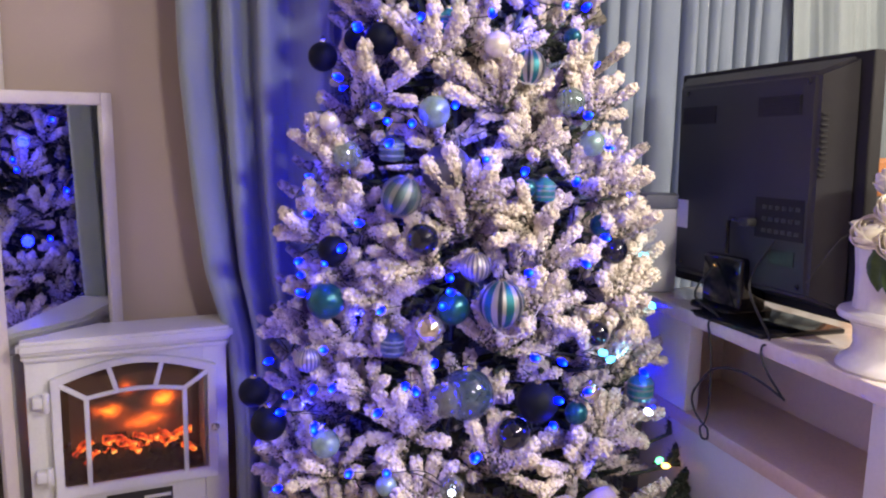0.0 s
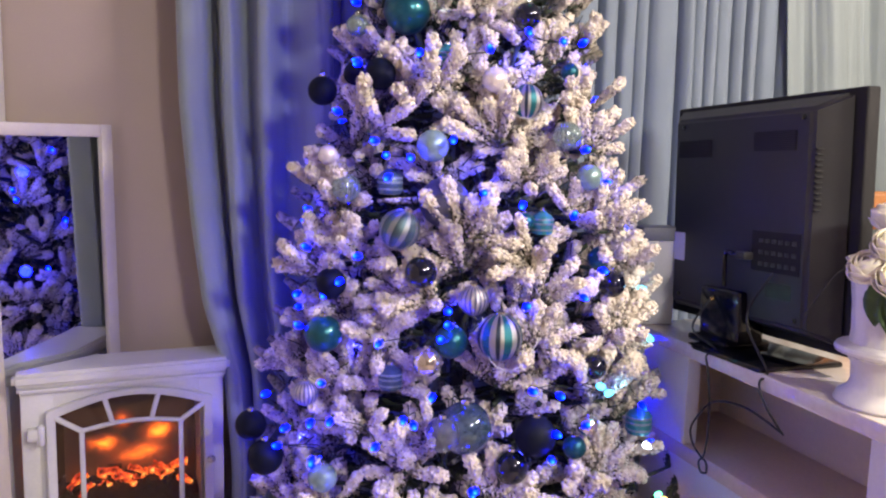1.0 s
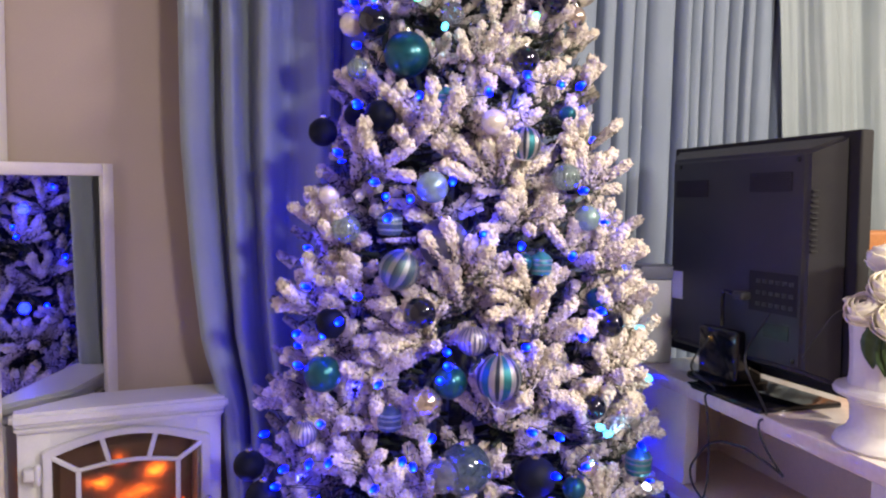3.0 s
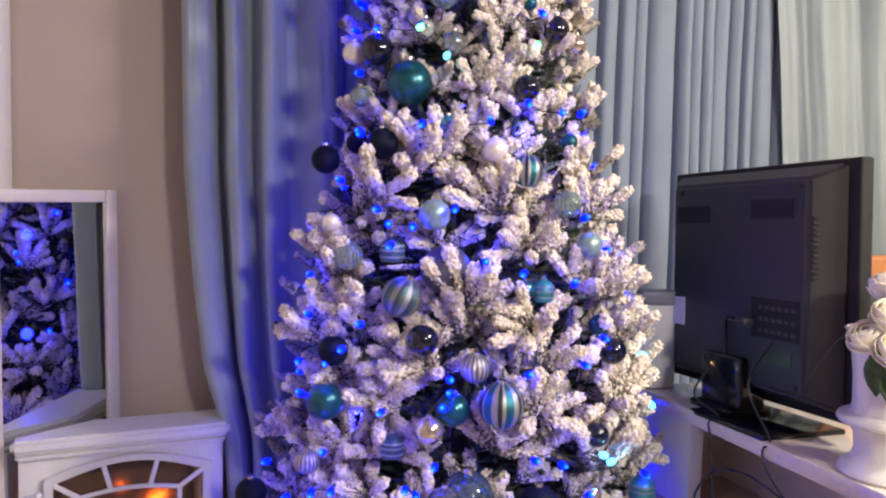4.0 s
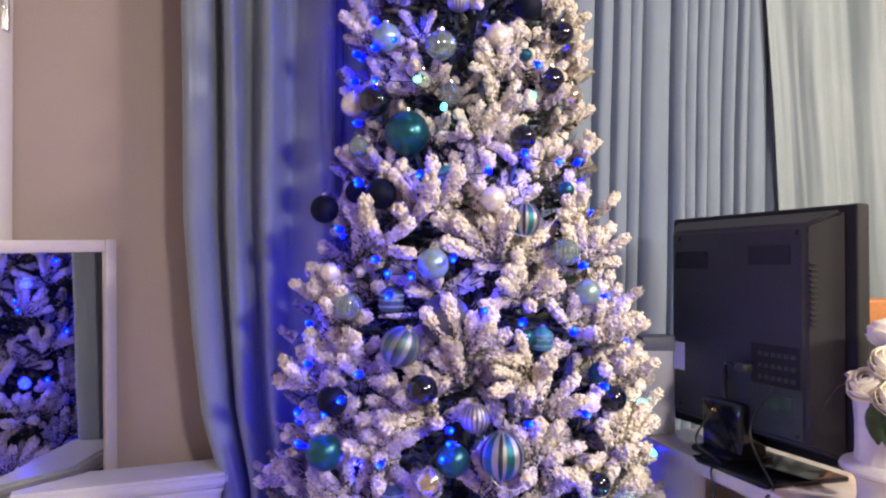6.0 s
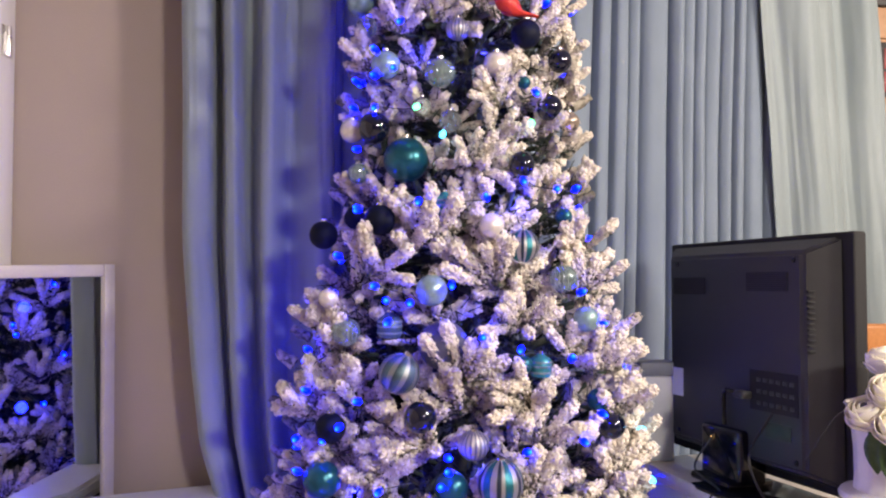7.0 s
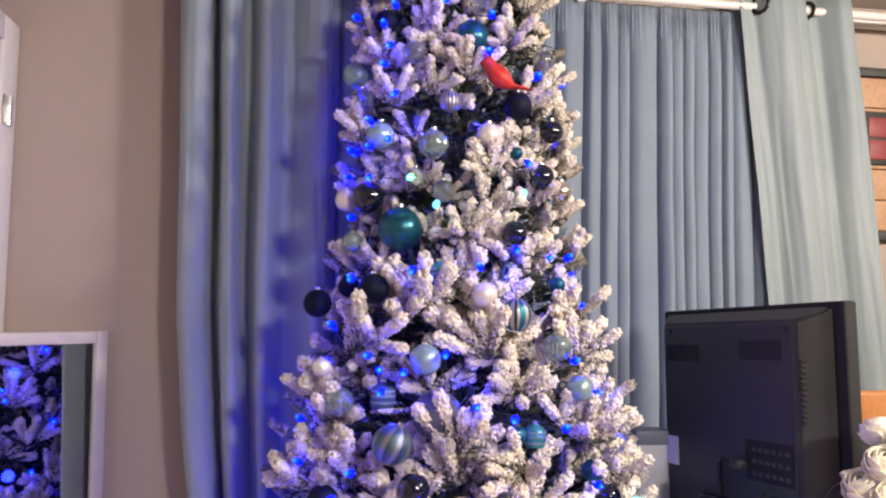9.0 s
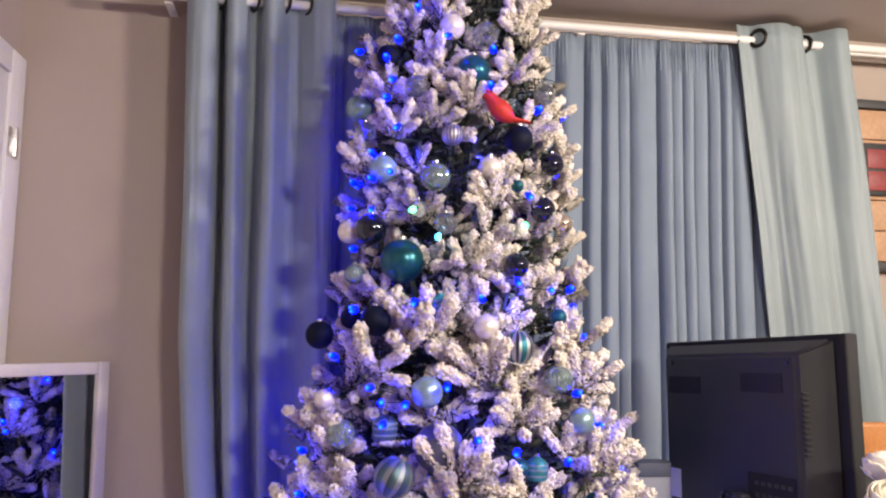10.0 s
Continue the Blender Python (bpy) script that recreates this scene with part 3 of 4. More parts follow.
# ---- console with its things ----
CONSOLE = Matrix.Translation((0.622, 1.874, 0)) @ pose(0, 0, 0, 0, 0, 17.6)
TOP = 0.74
console = thing("console", CONSOLE, "cream media console with a glossy stone-look top", "console table")
part("worktop", box((0.0, -1.15, TOP - 0.036), (0.52, 0.31, TOP), 0.005), DESK, console)
part("back_panel", box((0.2695, -1.12, 0.40), (0.29, 0.28, TOP - 0.0365)), DESK_PANEL, console)
part("shelf", box((0.012, -1.10, 0.440), (0.269, 0.28, 0.478), 0.004), SHELF, console)
part("lower_panel", box((0.022, -1.10, 0.061), (0.040, 0.28, 0.4395), 0.003), TRIM, console)
part("stile", box((0.012, 0.072, 0.4785), (0.05, 0.275, TOP - 0.0365), 0.003), TRIM, console)
part("stile", box((0.012, -0.58, 0.4785), (0.05, -0.490, TOP - 0.0365), 0.003), TRIM, console)
part("end_panel", box((0.041, 0.281, 0.0), (0.42, 0.30, TOP - 0.0365)), DESK_PANEL, console)
part("end_panel", box((0.041, -1.14, 0.0), (0.42, -1.121, TOP - 0.0365)), DESK_PANEL, console)
part("plinth", box((0.03, -1.10, 0.0), (0.42, 0.28, 0.06), 0.003), DESK_PANEL, console)


def television():
    """Flat television seen from behind; local x runs along the set, y towards its back."""
    d = Vector((-0.30, 0.954, 0)).normalized()
    back = Vector((-d.y, d.x, 0))
    m = Matrix((( d.x, back.x, 0, 0.837), (d.y, back.y, 0, 1.640), (0, 0, 1, 0), (0, 0, 0, 1)))
    m = m @ Matrix.Translation((0, 0, 1.06)) @ pose(0, 0, 0, 0, 2.5, 0) @ Matrix.Translation((0, 0, -1.06))
    w, z0, z1 = 0.642, 0.790, 1.343
    root = thing("television", m, "black flat television turned with its back showing, on the console", "television")
    part("screen_bezel", box((-0.012, -0.034, z0), (w, 0.0, z1), 0.006, 3), DARK_SLOT, root)
    part("screen", box((0.02, -0.0365, z0 + 0.025), (w - 0.02, -0.0345, z1 - 0.02)), BLACK_GLOSS, root, "dark glossy screen")
    bm = bmesh.new()
    lo = [(0.012, z0 + 0.02), (w - 0.012, z0 + 0.02), (w - 0.012, z1 - 0.008), (0.012, z1 - 0.008)]
    hi = [(0.066, z0 + 0.045), (0.550, z0 + 0.045), (0.550, z1 - 0.040), (0.066, z1 - 0.040)]
    a = [bm.verts.new((x, 0.001, z)) for x, z in lo]
    b = [bm.verts.new((x, 0.062, z)) for x, z in hi]
    bm.faces.new(a)
    bm.faces.new(b[::-1])
    for i in range(4):
        bm.faces.new((a[i], b[i], b[(i + 1) % 4], a[(i + 1) % 4]))
    bmesh.ops.recalc_face_normals(bm, faces=bm.faces)
    bmesh.ops.bevel(bm, geom=list(bm.edges), offset=0.008, segments=3, affect="EDGES")
    shell = part("back_cover", bm, BLACK, root)
    for x0, x1, z in ((0.108, 0.244, 1.248), (0.40, 0.536, 1.238)):
        v = part("vent", box((x0, 0.0615, z - 0.03), (x1, 0.0635, z + 0.012)), DARK_SLOT, shell, "dark slotted vent")
        for k in range(9):
            part("vent_slat", box((x0 + 0.003, 0.0636, z - 0.028 + k * 0.0045), (x1 - 0.003, 0.0650, z - 0.026 + k * 0.0045)), BLACK, v)
    for k in range(12):
        part("vent_slat", box((0.050, 0.036, 1.09 + k * 0.0115), (0.058, 0.0600, 1.094 + k * 0.0115), 0.001), DARK_SLOT, shell)
    tray = part("port_recess", box((0.082, 0.0615, 0.950), (0.236, 0.0632, 1.04)), DARK_SLOT, shell, "recessed socket tray")
    for r in range(3):
        for k in range(6):
            part("socket", box((0.092 + k * 0.021, 0.0633, 0.962 + r * 0.026), (0.106 + k * 0.021, 0.0652, 0.971 + r * 0.026), 0.001), SOCKET, tray)
    part("sticker", box((0.498, 0.0622, 0.943), (0.547, 0.0630, 1.015)), PAPER, shell, "white paper sticker")
    part("rating_label", box((0.105, 0.0622, 0.895), (0.185, 0.0632, 0.928)), DARK_METAL, shell, "small dull grey rating label")
    plug = part("plug", box((0.226, 0.064, 0.972), (0.262, 0.090, 0.990), 0.004), SOCKET, shell, "dark grey plug")
    part("plug_lead", tube(smooth_line([(0.262, 0.077, 0.981), (0.29, 0.078, 0.984), (0.312, 0.074, 0.982), (0.322, 0.070, 0.96), (0.318, 0.072, 0.90)], 6), 0.005, 8), BLACK_GLOSS, plug)
    part("side_lead", tube(smooth_line([(0.010, 0.012, 0.975), (0.018, 0.028, 0.962), (0.030, 0.045, 0.93), (0.042, 0.055, 0.905), (0.060, 0.066, 0.87)], 6), 0.0018, 6), SOCKET, shell, "thin dark grey lead")
    for x in (0.09, 0.52):
        for z in (0.855, 1.285):
            sc = part("screw", lathe([(0.006, 0), (0.006, 0.002), (0.003, 0.003)], 10), BLACK_GLOSS, shell)
            sc.matrix_basis = pose(x, 0.0615, z, -90, 0, 0)
    part("stand_neck", box((0.245, 0.010, TOP + 0.03), (0.395, 0.085, 0.895), 0.010, 3), BLACK_GLOSS, root, "glossy black stand neck")
    base = bmesh.new()
    box((0.10, -0.085, TOP + 0.001), (0.55, 0.135, TOP + 0.016), 0.006, 2, base)
    box((0.27, -0.03, TOP + 0.014), (0.42, 0.10, TOP + 0.034), 0.008, 2, base)
    part("stand_base", base, BLACK_GLOSS, root, "glossy black stand base")
    led = part("standby_lamp", lathe([(0.003, 0), (0.003, 0.002), (0.001, 0.003)], 10), BULB["amber"], root)
    led.matrix_basis = pose(0.345, 0.086, 0.868, -90, 0, 0)
    return root


tv = television()
TVM = tv.matrix_world.copy()


def tvp(x, y, z):
    return TVM @ Vector((x, y, z))


cable = thing("power_cable", Matrix(), "thin black cable looped over the console edge", "cable")
C = CONSOLE


def cp(x, y, z):
    return C @ Vector((x, y, z))


part("cable_run", tube(smooth_line([tvp(0.337, 0.088, 0.875), tvp(0.34, 0.14, 0.80), cp(0.02, -0.018, TOP + 0.006), cp(-0.006, -0.022, TOP - 0.008), cp(-0.008, -0.034, 0.70), cp(-0.008, -0.046, 0.64), cp(-0.008, -0.050, 0.56), cp(-0.010, -0.044, 0.50),
                                   cp(-0.012, -0.028, 0.478), cp(-0.014, -0.040, 0.458), cp(-0.012, -0.058, 0.462), cp(-0.010, -0.052, 0.484), cp(-0.010, -0.028, 0.492), cp(-0.010, 0.004, 0.512), cp(-0.010, 0.014, 0.545), cp(-0.010, -0.012, 0.585), cp(-0.008, -0.048, 0.625), cp(-0.008, -0.095, 0.645), cp(-0.007, -0.165, 0.655), cp(-0.006, -0.225, 0.650), cp(-0.006, -0.288, 0.638)], 8), 0.0026, 8), BLACK, cable)
part("cable_run", tube(smooth_line([tvp(0.16, 0.066, 0.95), tvp(0.17, 0.12, 0.85), cp(0.012, -0.207, TOP + 0.006), cp(-0.006, -0.210, TOP - 0.012), cp(-0.007, -0.212, 0.706), cp(-0.006, -0.236, 0.675), cp(-0.006, -0.272, 0.648), cp(-0.006, -0.290, 0.636)], 8), 0.0026, 8), BLACK, cable)

router = thing("router_box", Matrix.Translation((0.575, 2.165, TOP)) @ pose(0, 0, 0, 0, 0, 8), "grey box with a dark lid on the console", "box")
part("body", box((-0.05, -0.03, 0.0005), (0.045, 0.03, 0.225), 0.004), PALE_PLASTIC, router)
part("lid", box((-0.054, -0.034, 0.2255), (0.049, 0.034, 0.262), 0.005), GREY_PLASTIC, router, "dark blue-grey lid")


def vase_of_roses():
    root = thing("vase", Matrix.Translation((0.846, 1.485, TOP)), "fluted white porcelain vase on a wide foot", "vase")
    body = [(0.098, 0.0008), (0.102, 0.006), (0.096, 0.018), (0.078, 0.030), (0.072, 0.045), (0.074, 0.075), (0.084, 0.092), (0.106, 0.100), (0.108, 0.106), (0.104, 0.112), (0.080, 0.118),
            (0.078, 0.14), (0.080, 0.19), (0.086, 0.24), (0.095, 0.268), (0.100, 0.274), (0.096, 0.276), (0.088, 0.268), (0.074, 0.23), (0.070, 0.14)]
    part("foot", lathe([(0.92 * r, h) for r, h in body[:11]], 64), PORCELAIN, root)
    part("body", lathe([(0.92 * r, h) for r, h in body[10:]], 64, 0.012, 16), PORCELAIN, root)
    roses = thing("rose_bouquet", Matrix.Translation((0.846, 1.485, TOP)), "cream roses with green leaves in a vase", "flowers")
    rnd = random.Random(11)
    for hx, hy, hz, s in ((-0.043, -0.056, 0.315, 1.0), (-0.078, -0.036, 0.272, 0.95), (-0.050, -0.092, 0.258, 1.05), (0.012, -0.063, 0.345, 1.1), (0.04, -0.08, 0.285, 1.0), (0.06, 0.0, 0.325, 1.0), (0.0, 0.04, 0.36, 1.0)):
        head = bmesh.new()
        for ring, (n, r, top) in enumerate(((3, 0.011, 8), (4, 0.018, 22), (5, 0.025, 38), (6, 0.031, 56), (7, 0.037, 76), (7, 0.041, 98))):
            for k in range(n):
                az = 2 * math.pi * k / n + ring * 0.7 + rnd.uniform(-0.15, 0.15)
                grid = []
                for i in range(8):
                    u = i / 7
                    polar = radians(165 + (top - 165) * u)
                    rad = r * (1 + 0.06 * u ** 4)
                    row = []
                    for j in range(8):
                        v = j / 7 - 0.5
                        w = v * 2 * math.pi / n * 1.7 * min(1.0, 0.4 + 1.3 * u) * (1 - 0.3 * u ** 5)
                        q = polar + 0.6 * v * v * u * u
                        row.append(head.verts.new(Vector((rad * math.sin(q) * math.cos(az + w), rad * math.sin(q) * math.sin(az + w), rad * math.cos(q) * 0.9)) * s * (1 + 0.06 * v)))
                    grid.append(row)
                for g0, g1 in zip(grid, grid[1:]):
                    for j in range(7):
                        head.faces.new((g0[j], g0[j + 1], g1[j + 1], g1[j]))
        ob = part("rose", head, ROSE, roses)
        ob.modifiers.new("thickness", "SOLIDIFY").thickness = 0.0012
        out = Vector((hx, hy, 0.12)).normalized()
        ob.matrix_basis = Matrix.Translation((hx, hy, hz)) @ Vector((0, 0, 1)).rotation_difference(out).to_matrix().to_4x4()
        part("stem", tube(smooth_line([(hx, hy, hz - 0.01), (hx * 0.8, hy * 0.8, hz - 0.06), (hx * 0.3, hy * 0.3, 0.16)], 5), 0.0025, 6), LEAF, roses, "green stem")
    for k in range(12):
        a = radians(-135 + 75 * k / 11 + rnd.uniform(-8, 8)) if k < 9 else radians(40 * k)
        bm = bmesh.new()
        grid = []
        for i in range(7):
            u = i / 6
            w = 0.022 * math.sin(math.pi * min(u * 0.95 + 0.03, 1)) ** 0.8
            grid.append([bm.verts.new((0.075 * u, w * q, -0.035 * u * u + 0.006 * abs(q))) for q in (-1, -0.5, 0, 0.5, 1)])
        for g0, g1 in zip(grid, grid[1:]):
            for j in range(4):
                bm.faces.new((g0[j], g0[j + 1], g1[j + 1], g1[j]))
        lf = part("leaf", bm, LEAF, roses, "dark green rose leaf")
        lf.modifiers.new("thickness", "SOLIDIFY").thickness = 0.0008
        lf.matrix_basis = Matrix.Translation((0.078 * math.cos(a), 0.078 * math.sin(a), rnd.uniform(0.225, 0.262))) @ pose(0, 0, 0, 0, rnd.uniform(25, 70), math.degrees(a))
    return root


vase_of_roses()

# ---- beyond the console ----
seat = thing("wooden_chair", Matrix.Translation((1.42, 2.29, 0)) @ pose(0, 0, 0, 0, 0, 12), "orange-brown wooden chair behind the console", "chair")
part("top_rail", box((-0.34, -0.014, 1.00), (0.24, 0.014, 1.105), 0.012, 3), WOOD, seat)
part("back_rail", box((-0.284, -0.010, 0.80), (0.194, 0.010, 0.86), 0.006), WOOD, seat)
for x in (-0.315, 0.195):
    part("leg", box((x, -0.014, 0), (x + 0.03, 0.014, 0.999), 0.005), WOOD, seat)
    part("leg", box((x, -0.40, 0), (x + 0.03, -0.37, 0.439), 0.005), WOOD, seat)
part("seat", box((-0.32, -0.41, 0.44), (0.22, -0.015, 0.47), 0.008), WOOD, seat)

art = thing("wall_art", WALL_POSE @ pose(1.415, -0.004, 0), "wooden plank wall art with black bars and red squares", "wall art")
part("bar", box((0.0, -0.030, 2.115), (0.62, 0.0, 2.145), 0.003), BLACK, art, "black top bar")
for k in range(5):
    part("plank", box((0.004, -0.018, 1.595 + k * 0.104), (0.616, 0.0, 1.696 + k * 0.104), 0.003), PALE_WOOD, art)
part("bar", box((0.0, -0.030, 1.56), (0.62, 0.0, 1.592), 0.003), BLACK, art, "black bottom bar")
for k in range(3):
    fr = part("picture_frame", box((0.015 + k * 0.20, -0.030, 1.815), (0.195 + k * 0.20, -0.019, 1.995), 0.003), BLACK, art, "black square frame")
    for r in range(2):
        part("picture", box((0.03 + k * 0.20, -0.0335, 1.832 + r * 0.075), (0.18 + k * 0.20, -0.0305, 1.898 + r * 0.075), 0.002), RED, fr, "dull red panel")

# ---- tree ----
AX, AY, SQUASH, TIP = 0.05, 2.06, 0.80, 2.33


def tree_radius(z):
    return float(np.interp(z, [0.2, 0.55, 0.9, 1.3, 1.6, 1.85, 2.1, 2.2, 2.33], [0.565, 0.545, 0.485, 0.375, 0.305, 0.278, 0.25, 0.19, 0.03]))


def on_tree(bearing, z, out=1.0):
    """A place on the tree's outline: bearing 0 faces the room, 90 the console."""
    a = radians(bearing)
    r = tree_radius(z) * out
    p = Vector((AX + r * math.sin(a), AY - SQUASH * r * math.cos(a), z))
    p.y = min(p.y, 2.20)
    return p


def at_tips(z, extra=0.035):
    """How far out the twig tips reach."""
    return (tree_radius(z) + extra) / tree_radius(z)


CLUMP_V = np.array([(1, 0, 0), (-1, 0, 0), (0, 1, 0), (0, -1, 0), (0, 0, 1), (0, 0, -1)], float)
CLUMP_F = [[0, 2, 4], [2, 1, 4], [1, 3, 4], [3, 0, 4], [2, 0, 5], [1, 2, 5], [3, 1, 5], [0, 3, 5]]


class Bits:
    """Gathers many small pieces into one mesh."""

    def __init__(self):
        self.v, self.f, self.m, self.n = [], [], [], 0

    def add(self, v, f, mat):
        self.v.append(np.asarray(v, float))
        self.f += [[i + self.n for i in q] for q in f]
        self.m += [mat] * len(f)
        self.n += len(v)

    def mesh(self, name, mats):
        me = bpy.data.meshes.new(name)
        me.from_pydata(np.concatenate(self.v).tolist(), [], self.f)
        for m in mats:
            me.materials.append(m)
        me.polygons.foreach_set("material_index", self.m)
        me.shade_smooth()
        me.update()
        return me


def rod_bit(bits, a, b, r0, r1, n, mat, lump=0.0, steps=6, rnd=random):
    a, b = np.array(a, float), np.array(b, float)
    d = (b - a) / np.linalg.norm(b - a)
    p = np.cross(d, (0.3, 0.5, 0.81))
    p /= np.linalg.norm(p)
    q = np.cross(d, p)
    v, f = [], []
    for i in range(steps + 1):
        t = i / steps
        c = a + (b - a) * t
        r = r0 + (r1 - r0) * t
        for k in range(n):
            w = 2 * math.pi * k / n
            v.append(c + (p * math.cos(w) + q * math.sin(w)) * r * (1 + lump * rnd.uniform(-1, 1)))
    for i in range(steps):
        for k in range(n):
            f.append([i * n + k, i * n + (k + 1) % n, (i + 1) * n + (k + 1) % n, (i + 1) * n + k])
    f.append([steps * n + k for k in range(n)])
    bits.add(v, f, mat)


def finger(bits, a, b, r, rnd, knobs=190, needles=22):
    """One flocked twig: a thin core, popcorn clumps of flocking that thicken to the tip, thinly flocked and bare needles at its foot."""
    a, b = np.array(a, float), np.array(b, float)
    ln = np.linalg.norm(b - a)
    d = (b - a) / ln
    p = np.cross(d, (0.3, 0.5, 0.81))
    p /= np.linalg.norm(p)
    q = np.cross(d, p)
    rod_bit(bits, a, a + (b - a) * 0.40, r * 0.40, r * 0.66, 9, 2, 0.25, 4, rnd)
    rod_bit(bits, a + (b - a) * 0.36, a + (b - a) * 0.96, r * 0.64, r * 0.80, 10, 0, 0.16, 7, rnd)
    for _ in range(knobs):
        t = rnd.uniform(0.08, 1.0) ** 0.7
        w = rnd.uniform(0, 2 * math.pi)
        side = p * math.cos(w) + q * math.sin(w)
        s = r * rnd.uniform(0.19, 0.34) * (0.75 + 0.3 * t)
        c = a + d * ln * t + side * r * rnd.uniform(0.62, 0.98) * (0.72 + 0.34 * t) * (1.0 if t < 0.93 else 0.6)
        turn = np.array(Euler((rnd.uniform(0, 6), rnd.uniform(0, 6), rnd.uniform(0, 6))).to_matrix())
        k = CLUMP_V @ turn * s * (1 + 0.5 * np.random.RandomState(rnd.randrange(10 ** 6)).rand(6, 1) - 0.2)
        k = k + np.outer(k @ d, d) * 0.45
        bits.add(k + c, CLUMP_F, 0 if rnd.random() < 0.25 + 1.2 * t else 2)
    for _ in range(needles):
        t = rnd.uniform(0.0, 0.85)
        w = rnd.uniform(0, 2 * math.pi)
        side = p * math.cos(w) + q * math.sin(w)
        c = a + d * ln * t
        tip = c + side * r * rnd.uniform(1.0, 1.5) + d * r * rnd.uniform(0.4, 1.4)
        rod_bit(bits, c + side * r * 0.3, tip, 0.0015, 0.0007, 3, rnd.choice((1, 1, 2)), 0, 1, rnd)


def branch_mesh(seed, count, length, arc, tilt, mats):
    """A fan of flocked twigs at the end of a branch that grows along +z; arc: how much of the round they fill, upwards first."""
    rnd, bits = random.Random(seed), Bits()
    rod_bit(bits, (0, 0, -0.12), (0, 0, 0.02), 0.005, 0.004, 6, 1, 0.1, 3, rnd)
    for k in range(count):
        f = (k + 0.5) / count - 0.5
        az = radians(90 + arc * f + rnd.uniform(-9, 9))
        lean = radians(tilt + rnd.uniform(-12, 12)) if k % 5 != 2 else radians(rnd.uniform(20, 40))
        d = np.array((math.sin(lean) * math.cos(az), math.sin(lean) * math.sin(az), math.cos(lean)))
        start = np.array((0, 0, rnd.uniform(-0.035, 0.012)))
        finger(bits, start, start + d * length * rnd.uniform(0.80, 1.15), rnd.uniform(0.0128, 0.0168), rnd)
    return bits.mesh("branch", mats)


tree = thing("christmas_tree", Matrix.Translation((AX, AY, 0)), "tall artificial Christmas tree with white flocked branches", "christmas tree")
INTO_TREE = Matrix.Translation((-AX, -AY, 0))
FOLIAGE = (FLOCK, NEEDLE, THIN_FLOCK)
part("trunk", lathe([(0.022, 0.03), (0.022, 1.2), (0.016, 1.9), (0.006, TIP)], 12), BARK, tree)
stand = part("stand", lathe([(0.05, 0.0), (0.05, 0.03), (0.028, 0.04), (0.028, 0.16)], 16), BARK, tree, "dark green steel stand")
for k in range(4):
    lg = part("stand_leg", box((0.03, -0.012, 0.001), (0.30, 0.012, 0.03), 0.004), BARK, stand)
    lg.rotation_euler = (0, 0, radians(45 + 90 * k))

# dark inner twigs
inner, rnd = Bits(), random.Random(21)
for _ in range(1500):
    z = rnd.uniform(0.16, 2.26)
    b = rnd.uniform(-180, 180)
    k0 = rnd.uniform(0.15, 0.70)
    p0, p1 = on_tree(b, z, k0), on_tree(b + rnd.uniform(-14, 14), min(z + rnd.uniform(-0.03, 0.06), TIP), min(k0 + rnd.uniform(0.15, 0.30), 0.78))
    if (p1 - p0).length > 0.02:
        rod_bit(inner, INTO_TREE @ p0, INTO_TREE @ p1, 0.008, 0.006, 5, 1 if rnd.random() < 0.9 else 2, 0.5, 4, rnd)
for _ in range(9000):
    z = rnd.uniform(0.16, 2.26)
    b = rnd.uniform(-120, 120)
    k0 = rnd.uniform(0.45, 0.86)
    p0 = INTO_TREE @ on_tree(b, z, k0)
    p1 = p0 + Vector((rnd.gauss(0, 1), rnd.gauss(0, 1), rnd.gauss(0.3, 1))).normalized() * rnd.uniform(0.02, 0.04)
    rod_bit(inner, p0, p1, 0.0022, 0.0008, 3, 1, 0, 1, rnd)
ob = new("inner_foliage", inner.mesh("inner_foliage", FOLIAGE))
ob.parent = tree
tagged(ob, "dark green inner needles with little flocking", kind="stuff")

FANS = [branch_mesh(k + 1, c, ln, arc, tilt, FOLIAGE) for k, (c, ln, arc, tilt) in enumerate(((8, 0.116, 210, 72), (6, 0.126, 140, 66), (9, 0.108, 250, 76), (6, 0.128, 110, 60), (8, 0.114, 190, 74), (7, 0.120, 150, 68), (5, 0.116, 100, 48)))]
BARE = branch_mesh(40, 6, 0.11, 140, 45, (NEEDLE, NEEDLE, NEEDLE))


def pulled_in(bearing, z):
    """How much the sides of the tree stand back, less so near its top."""
    side = max(0.0, min(abs(bearing) - 40, 50)) / 50
    return (0.17 if bearing < 0 else 0.11) * side * (1.0 if z < 1.6 else 0.35)


def branch(bearing, z, out, rise, k, spin, scale=1.0):
    p = on_tree(bearing, z, out * (1 - pulled_in(bearing, z)))
    a = radians(bearing)
    d = Vector((math.sin(a), -math.cos(a), math.tan(radians(rise)))).normalized()
    ob = new("branch", FANS[k % len(FANS)])
    ob.parent = tree
    ob.matrix_basis = INTO_TREE @ Matrix.Translation(p - d * 0.03 * scale) @ d.to_track_quat("Z", "Y").to_matrix().to_4x4() @ pose(0, 0, 0, 0, 0, spin) @ Matrix.Scale(scale, 4)
    return p


